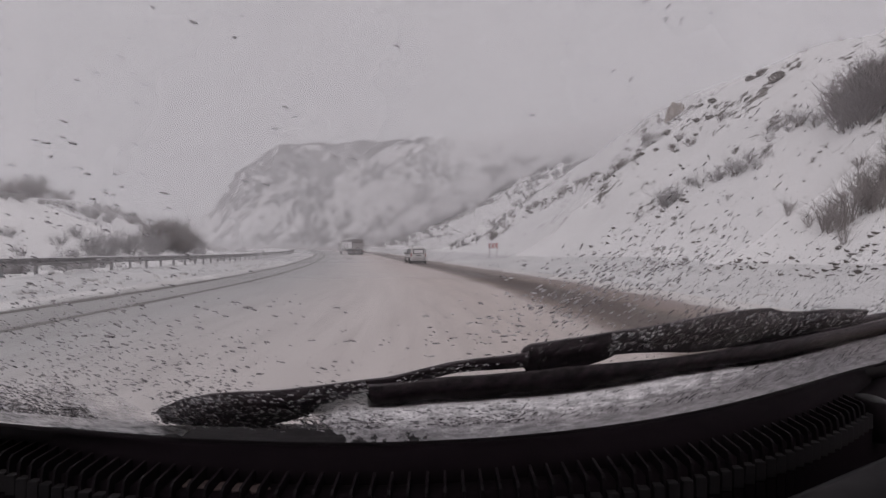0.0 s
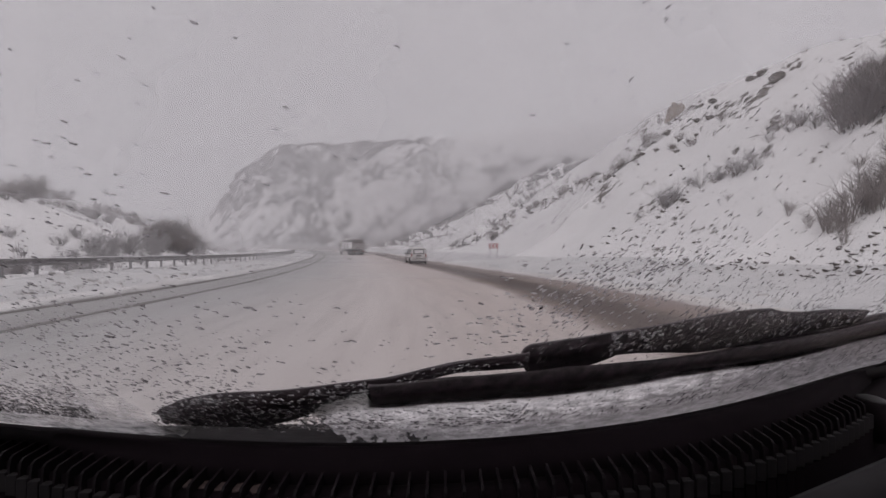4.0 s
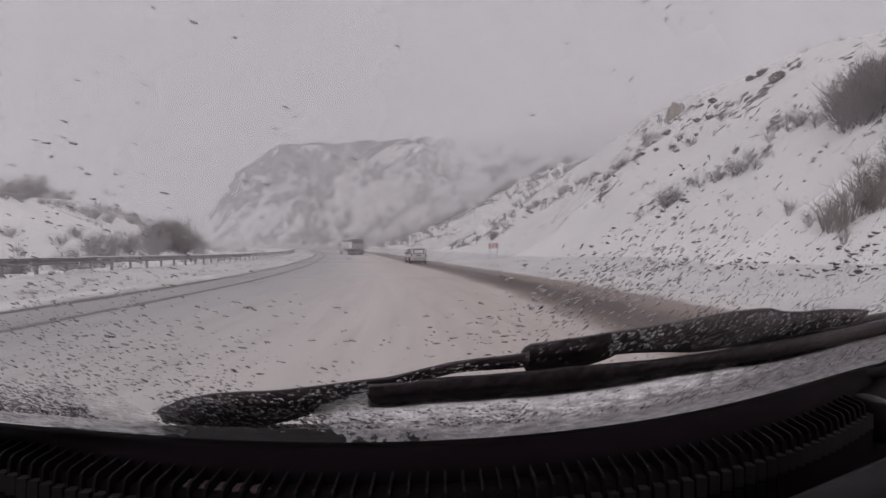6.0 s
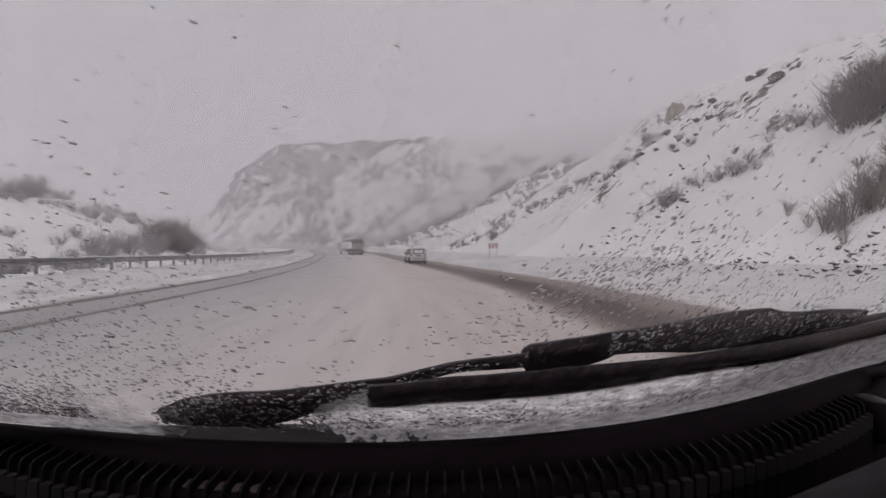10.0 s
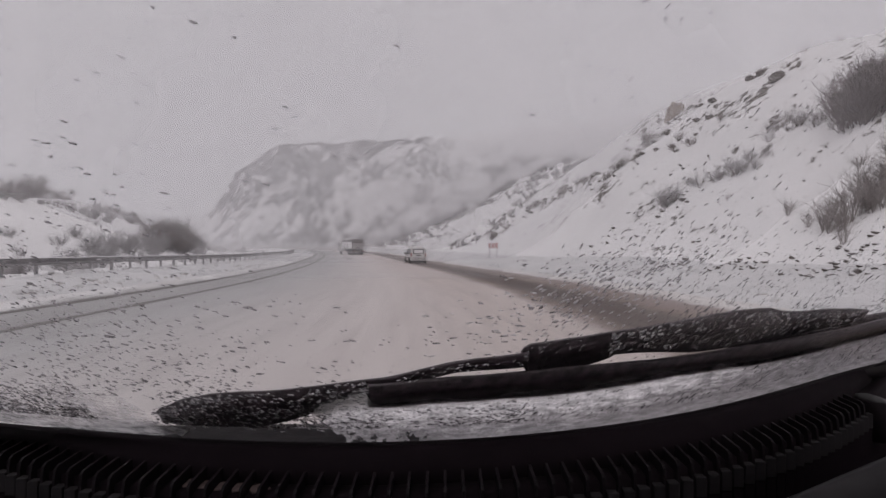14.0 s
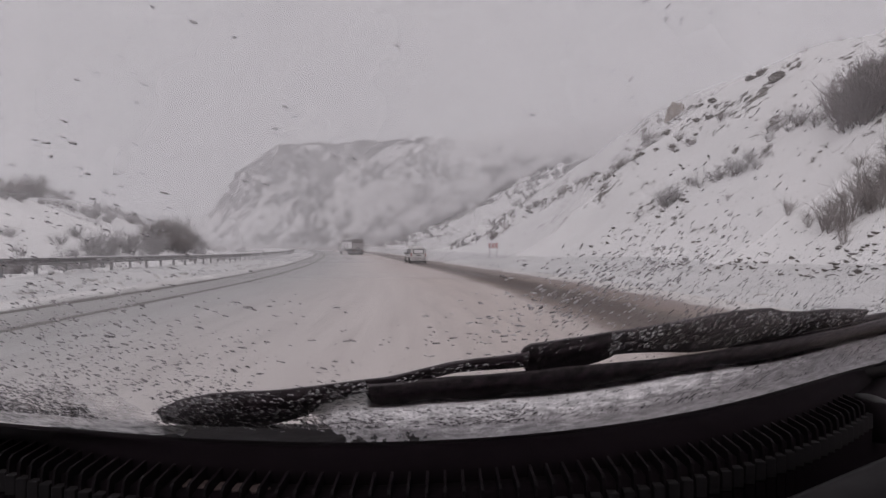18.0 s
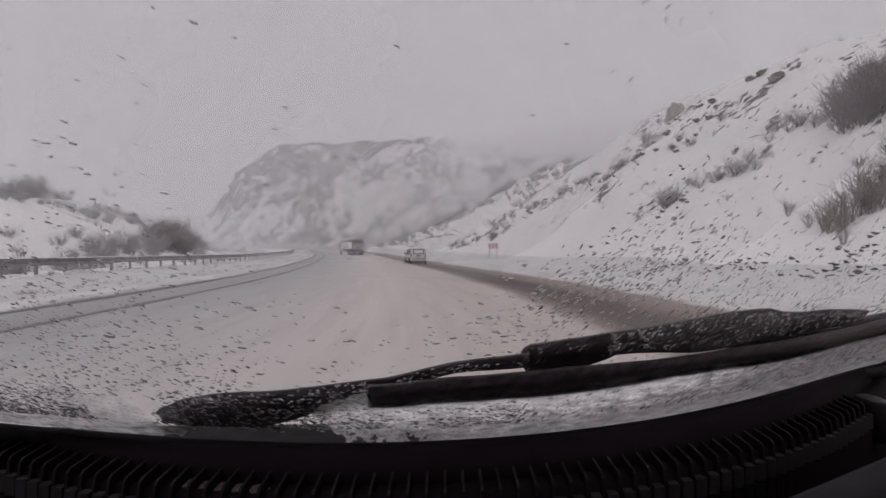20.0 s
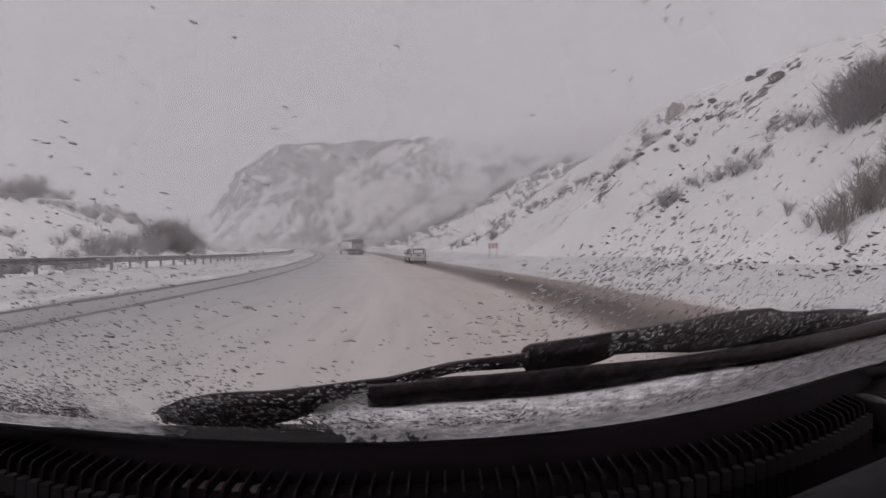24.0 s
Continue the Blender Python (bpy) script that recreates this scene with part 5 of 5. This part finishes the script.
stand_copies(crest, thicket(9, CREST_BRUSH, 1.0), 9)
russet = [bare_bush("dark leafless thicket bush on the snowy slope", q, 1.0, 26, (M_BRUSH, M_BRUSH), 0.8, "thicket on the slope") for q in (21, 22, 23)]
stand_copies(russet, thicket(3, [(x + 0.35, y, 0.9 * h, c) for x, y, h, c in THICKET], 0.6), 3)
gully = [bare_bush("grey leafless bush along a gully edge", q, 1.0, 14, (M_TWIG, M_HAZE_TWIG), 0.8, "brush along the gully") for q in (24, 25)]
stand_copies(gully, thicket(6, GULLY_BRUSH, 0.5), 6)
scrub = [bare_bush("small leafless bush between ridge rocks", q, 1.0, 16, (M_TWIG, M_TWIG), 0.9, "scrub on the ridge") for q in (26, 27)]
stand_copies(scrub, thicket(7, RIDGE_SCRUB, 0.9), 7)
stalk = [bare_bush("pale dead stalks standing in snow", q, 1.0, 9, (M_STRAW, M_STRAW), 0.35, "dead stalks on the slope") for q in (31, 32)]
stand_copies(stalk, thicket(4, [(x, y, 0.85 * h, c) for x, y, h, c in STALKS], 1.0), 4)
far_trees = [bare_bush("tall grey leafless thicket in a far gully", q, 1.0, 20, (M_TWIG, M_HAZE_TWIG), 0.5, "thickets on the far hill") for q in (41, 42)]
stand_copies(far_trees, thicket(8, [(x, y, 0.75 * h, c) for x, y, h, c in FAR_TREES], 4.0), 8)


def rock_mesh(seed, mats, flat=0.6, fine=2):
    """A broken stone with snow lying on its upper faces."""
    bm = bmesh.new()
    bmesh.ops.create_icosphere(bm, subdivisions=fine, radius=1.0)
    for v in bm.verts:
        n1 = noise.fractal(v.co * 1.1 + Vector((seed * 7.1, 0, 0)), 0.8, 2.2, 4)
        q = v.co * (1 + 0.45 * n1 + (0.16 * noise.fractal(v.co * 4.3 + Vector((0, seed * 3.3, 0)), 0.7, 2.2, 4) if fine > 2 else 0))
        v.co = Vector((round(q.x * 3.2) / 3.2 * 0.35 + q.x * 0.65, q.y, (round(q.z * 3) / 3 * 0.5 + q.z * 0.5) * flat))
    bm.normal_update()
    for f in bm.faces:
        f.material_index = 1 if f.normal.z > 0.62 else 0
    return to_mesh("rock", bm, mats)


ROCKS = [rock_mesh(q, (M_ROCK, M_SNOWCAP), 0.68) for q in (1, 2, 3)]
RED_ROCKS = [rock_mesh(4, (M_REDROCK, M_SNOWCAP), 1.6, 4)]
CRAG_ROCKS = [rock_mesh(q, (M_ROCK, M_SNOWCAP), 0.85, 4) for q in (9, 10)]
CLIFFS = [rock_mesh(q, (M_CLIFF, M_SNOWCAP), 0.9) for q in (6, 7, 8)]


def set_rock(me, x, y, size, label, group, rnd):
    ob = new("rock", me)
    ob.matrix_basis = pose(x, y, ground(x, y) + 0.1 * size, rnd.uniform(-15, 15), rnd.uniform(5, 25), rnd.uniform(-40, 40)) @ Matrix.Diagonal((size * rnd.uniform(0.8, 1.5), size, size * rnd.uniform(0.7, 1.1), 1))
    tagged(ob, label, "rock", group)


rock_rnd = random.Random(9)
def set_rocks(kinds, spots, spread, label, group):
    for bx, by, sz, cnt in spots:
        for _ in range(cnt):
            r = spread * (sz + 0.2)
            set_rock(rock_rnd.choice(kinds), bx + rock_rnd.gauss(0, r), by + rock_rnd.gauss(0, r), sz * rock_rnd.uniform(0.55, 1.25), label, group, rock_rnd)


set_rocks(ROCKS, [(x, y, 0.72 * sz, c + 1) for x, y, sz, c in RIDGE_ROCKS], 2.2, "dark layered rock poking through ridge snow", "rocks on the ridge")
set_rocks(ROCKS, [(x, y, 0.66 * sz, 2 * c) for x, y, sz, c in FOOT_ROCKS], 1.5, "dark broken rock at the slope's foot", "rocks at the slope foot")
set_rocks(RED_ROCKS, [(x, y, 0.92 * sz, c) for x, y, sz, c in CRAGS[:1]], 0.0, "tan boulder standing out on the ridge", "boulders on the ridge")
set_rocks(CRAG_ROCKS, CRAGS[1:], 0.3, "grey boulder on the ridge with snow on top", "boulders on the ridge")


def cliff_outcrops():
    """Broken ledges of the far hill, joined."""
    rnd = random.Random(19)
    verts, faces, mats = [], [], []
    for bx, by, sz, cnt in CLIFF_NOSE + CLIFF_EAST:
        for _ in range(7 * cnt):
            me = rnd.choice(CLIFFS)
            x, y, r = bx + rnd.gauss(0, 0.9 * sz), by + rnd.gauss(0, 0.9 * sz), 0.44 * sz * rnd.uniform(0.35, 1.3)
            m = pose(x, y, ground(x, y), rnd.uniform(-15, 15), rnd.uniform(-15, 15), rnd.uniform(0, 360)) @ Matrix.Diagonal((r * rnd.uniform(0.9, 1.7), r, r * rnd.uniform(0.7, 1.2), 1))
            b = len(verts)
            verts += [m @ v.co for v in me.vertices]
            faces += [tuple(b + i for i in p.vertices) for p in me.polygons]
            mats += [p.material_index for p in me.polygons]
    me = bpy.data.meshes.new("cliff_outcrops")
    me.from_pydata(verts, [], faces)
    me.materials.append(M_CLIFF)
    me.materials.append(M_SNOWCAP)
    me.polygons.foreach_set("material_index", mats)
    tagged(new("cliff_outcrops", me), "grey snow-dusted cliff ledges on the far hill", "cliff", kind="stuff")


cliff_outcrops()


def scatter_stones():
    """Small stones and clods showing through the snow of the slope."""
    rnd = random.Random(12)
    verts, faces, mats = [], [], []
    tries = 0
    while tries < 1500:
        tries += 1
        y = 12 + 150 * rnd.random() ** 1.3
        s = 8 + 62 * rnd.random()
        x = bend(y) + EDGE_R + s
        if fuzz(x, y, 9, 15) + 0.35 * fuzz(x, y, 2.5, 16) < 0.36:
            continue
        r = rnd.uniform(0.05, 0.17) * (0.7 + y / 110)
        z = ground(x, y)
        b = len(verts)
        ph = rnd.uniform(0, 6)
        for zz, rr in ((-0.3, 1.0), (0.35, 0.85), (0.6, 0.4)):
            for k in range(5):
                a = ph + k * math.tau / 5
                q = r * rr * rnd.uniform(0.7, 1.3)
                verts.append((x + math.cos(a) * q * 1.4, y + math.sin(a) * q, z + zz * r * rnd.uniform(0.8, 1.2)))
        for ring in (0, 1):
            for k in range(5):
                faces.append((b + ring * 5 + k, b + ring * 5 + (k + 1) % 5, b + ring * 5 + 5 + (k + 1) % 5, b + ring * 5 + 5 + k))
                mats.append(0 if ring == 0 else rnd.choice((0, 1)))
        faces.append(tuple(b + 10 + k for k in range(5)))
        mats.append(1)
    me = bpy.data.meshes.new("stones")
    me.from_pydata(verts, [], faces)
    me.materials.append(M_ROCK)
    me.materials.append(M_SNOWCAP)
    me.polygons.foreach_set("material_index", mats)
    tagged(new("stones", me), "small dark stones showing through slope snow", "stones", kind="stuff")


scatter_stones()


def snow_clods():
    """Clods thrown up by the plough along both verges."""
    rnd = random.Random(77)
    verts, faces = [], []
    for _ in range(900):
        y = 6 + 85 * rnd.random() ** 1.5
        if rnd.random() < 0.12:
            k = EDGE_R + 0.2 + abs(rnd.gauss(0, 0.9))
        else:
            k = EDGE_L - 0.3 - abs(rnd.gauss(0, 1.6)) if rnd.random() < 0.5 else rail_k(y) + rnd.gauss(0.2, 0.5)
        x = bend(y) + k
        r, z, b = rnd.uniform(0.05, 0.16), ground(x, y), len(verts)
        ph = rnd.uniform(0, 6)
        for zz, rr in ((-0.4, 1.0), (0.25, 0.95), (0.7, 0.55)):
            for k5 in range(6):
                a = ph + k5 * math.tau / 6
                q = r * rr * rnd.uniform(0.75, 1.2)
                verts.append((x + math.cos(a) * q * 1.3, y + math.sin(a) * q, z + zz * r * rnd.uniform(0.8, 1.2)))
        for ring in (0, 1):
            for k5 in range(6):
                faces.append((b + ring * 6 + k5, b + ring * 6 + (k5 + 1) % 6, b + ring * 6 + 6 + (k5 + 1) % 6, b + ring * 6 + 6 + k5))
        faces.append(tuple(b + 12 + k5 for k5 in range(6)))
    me = bpy.data.meshes.new("snow_clods")
    me.from_pydata(verts, [], faces)
    me.materials.append(M_BANK)
    me.polygons.foreach_set("use_smooth", [True] * len(faces))
    tagged(new("snow_clods", me), "lumps of ploughed snow along the road verges", "snow", kind="stuff")


snow_clods()


def scatter_brush(name, label, seed, count, ya, yb, sa, sb, tall, mat, blades, side, thresh, broad=0.045):
    """Far scrub: each plant a spray of thin tapering blades."""
    rnd = random.Random(seed)
    verts, faces = [], []
    for _ in range(count):
        y = ya + (yb - ya) * rnd.random()
        s = sa + (sb - sa) * rnd.random()
        x = bend(y) + EDGE_R + s if side > 0 else bend(y) + rail_k(y) - s
        if fuzz(x, y, 26, 21) + 0.5 * fuzz(x, y, 8, 22) < thresh:
            continue
        z = ground(x, y) - 0.1
        h = tall * rnd.uniform(0.5, 1.4)
        for _ in range(blades):
            a, ln = rnd.uniform(0, math.tau), h * rnd.uniform(0.5, 1.0)
            lean, w = rnd.uniform(0.1, 0.9), broad * h
            ox, oy = rnd.gauss(0, 0.25) * h, rnd.gauss(0, 0.25) * h
            tx, ty = x + ox + math.cos(a) * ln * lean * 0.7, y + oy + math.sin(a) * ln * lean * 0.7
            b = len(verts)
            px, py = -math.sin(a) * w, math.cos(a) * w
            verts += [(x + ox * 0.5 + px, y + oy * 0.5 + py, z), (x + ox * 0.5 - px, y + oy * 0.5 - py, z), (x + ox * 0.5 + w, y + oy * 0.5, z + 0.02), (tx, ty, z + ln)]
            faces += [(b, b + 1, b + 3), (b + 1, b + 2, b + 3), (b + 2, b, b + 3)]
    me = bpy.data.meshes.new(name)
    me.from_pydata(verts, [], faces)
    me.materials.append(mat)
    tagged(new(name, me), label, "scrub", kind="stuff")


scatter_brush("hill_scrub", "grey scrub on the far hillside", 41, 6000, 170, 480, 8, 78, 2.0, M_GREY_SCRUB, 12, 1, 0.16, 0.08)
scatter_brush("hillside_bushes", "single grey bushes dotted over the hillside", 47, 1500, 165, 300, 12, 82, 1.3, M_GREY_SCRUB, 9, 1, -0.4, 0.08)
scatter_brush("plateau_scrub", "dense grey scrub on top of the far hill", 45, 8000, 278, 430, 38, 85, 1.8, M_GREY_SCRUB, 7, 1, -0.10, 0.08)
scatter_brush("flank_scrub", "grey leafless scrub on the hillside beyond the bend", 44, 2000, 95, 215, 10, 95, 1.2, M_GREY_SCRUB, 12, 1, 0.08, 0.06)
scatter_brush("slope_scrub", "thin leafless scrub on the near slope", 42, 700, 40, 120, 9, 60, 0.7, M_TWIG, 9, 1, 0.30)
scatter_brush("valley_scrub", "leafless scrub on the snowy field beyond the rail", 43, 900, 60, 260, 8, 110, 2.0, M_HAZE_TWIG, 14, -1, 0.08)
scatter_brush("bank_scrub", "low haze-grey weeds on the snowbank behind the rail", 46, 1500, 30, 110, 3, 50, 0.8, M_HAZE_TWIG, 9, -1, 0.0)


# ---- pale see-through sheets added across the valley to imitate haze ----
def veil_material(name, thin, thick):
    m, n, l, b = nodes_of(name)
    n.remove(b)
    co = n.new("ShaderNodeNewGeometry").outputs["Position"]
    tr, di, tl, half, mx = (n.new("ShaderNode" + k) for k in ("BsdfTransparent", "BsdfDiffuse", "BsdfTranslucent", "MixShader", "MixShader"))
    di.inputs[0].default_value = tl.inputs[0].default_value = (0.93, 0.92, 0.935, 1)
    l.new(di.outputs[0], half.inputs[1])
    l.new(tl.outputs[0], half.inputs[2])
    dens = ramp_node(n, l, noise_node(n, l, co, 0.018, 4.0, 0.5), [(0.3, (thin,) * 3), (0.75, (thick,) * 3)])
    l.new(dens, mx.inputs[0])
    l.new(tr.outputs[0], mx.inputs[1])
    l.new(half.outputs[0], mx.inputs[2])
    l.new(mx.outputs[0], n["Material Output"].inputs[0])
    return m


for dist, sway, thin, thick in ((27.0, 0.6, 0.09, 0.17), (60.0, 2.0, 0.13, 0.26), (115.0, 6.0, 0.18, 0.37), (185.0, 14.0, 0.28, 0.47)):
    veil = veil_material("haze_sheet", thin, thick)
    bm = bmesh.new()
    cols = []
    for i in range(141):
        x = -700 + 10 * i
        cols.append([bm.verts.new((x, dist - 0.0003 * x * x + sway * fuzz(x, z, 30, dist), z)) for z in (-6, 0, 8, 16, 24, 32, 42, 54, 66, 78, 92, 120, 190)])
    for c0, c1 in zip(cols, cols[1:]):
        for k in range(12):
            bm.faces.new((c0[k], c1[k], c1[k + 1], c0[k + 1]))
    tagged(new("haze_veil", to_mesh("haze_veil", bm, veil, True)), "thin pale see-through sheet standing in for haze across the valley", "snowfall", kind="stuff")
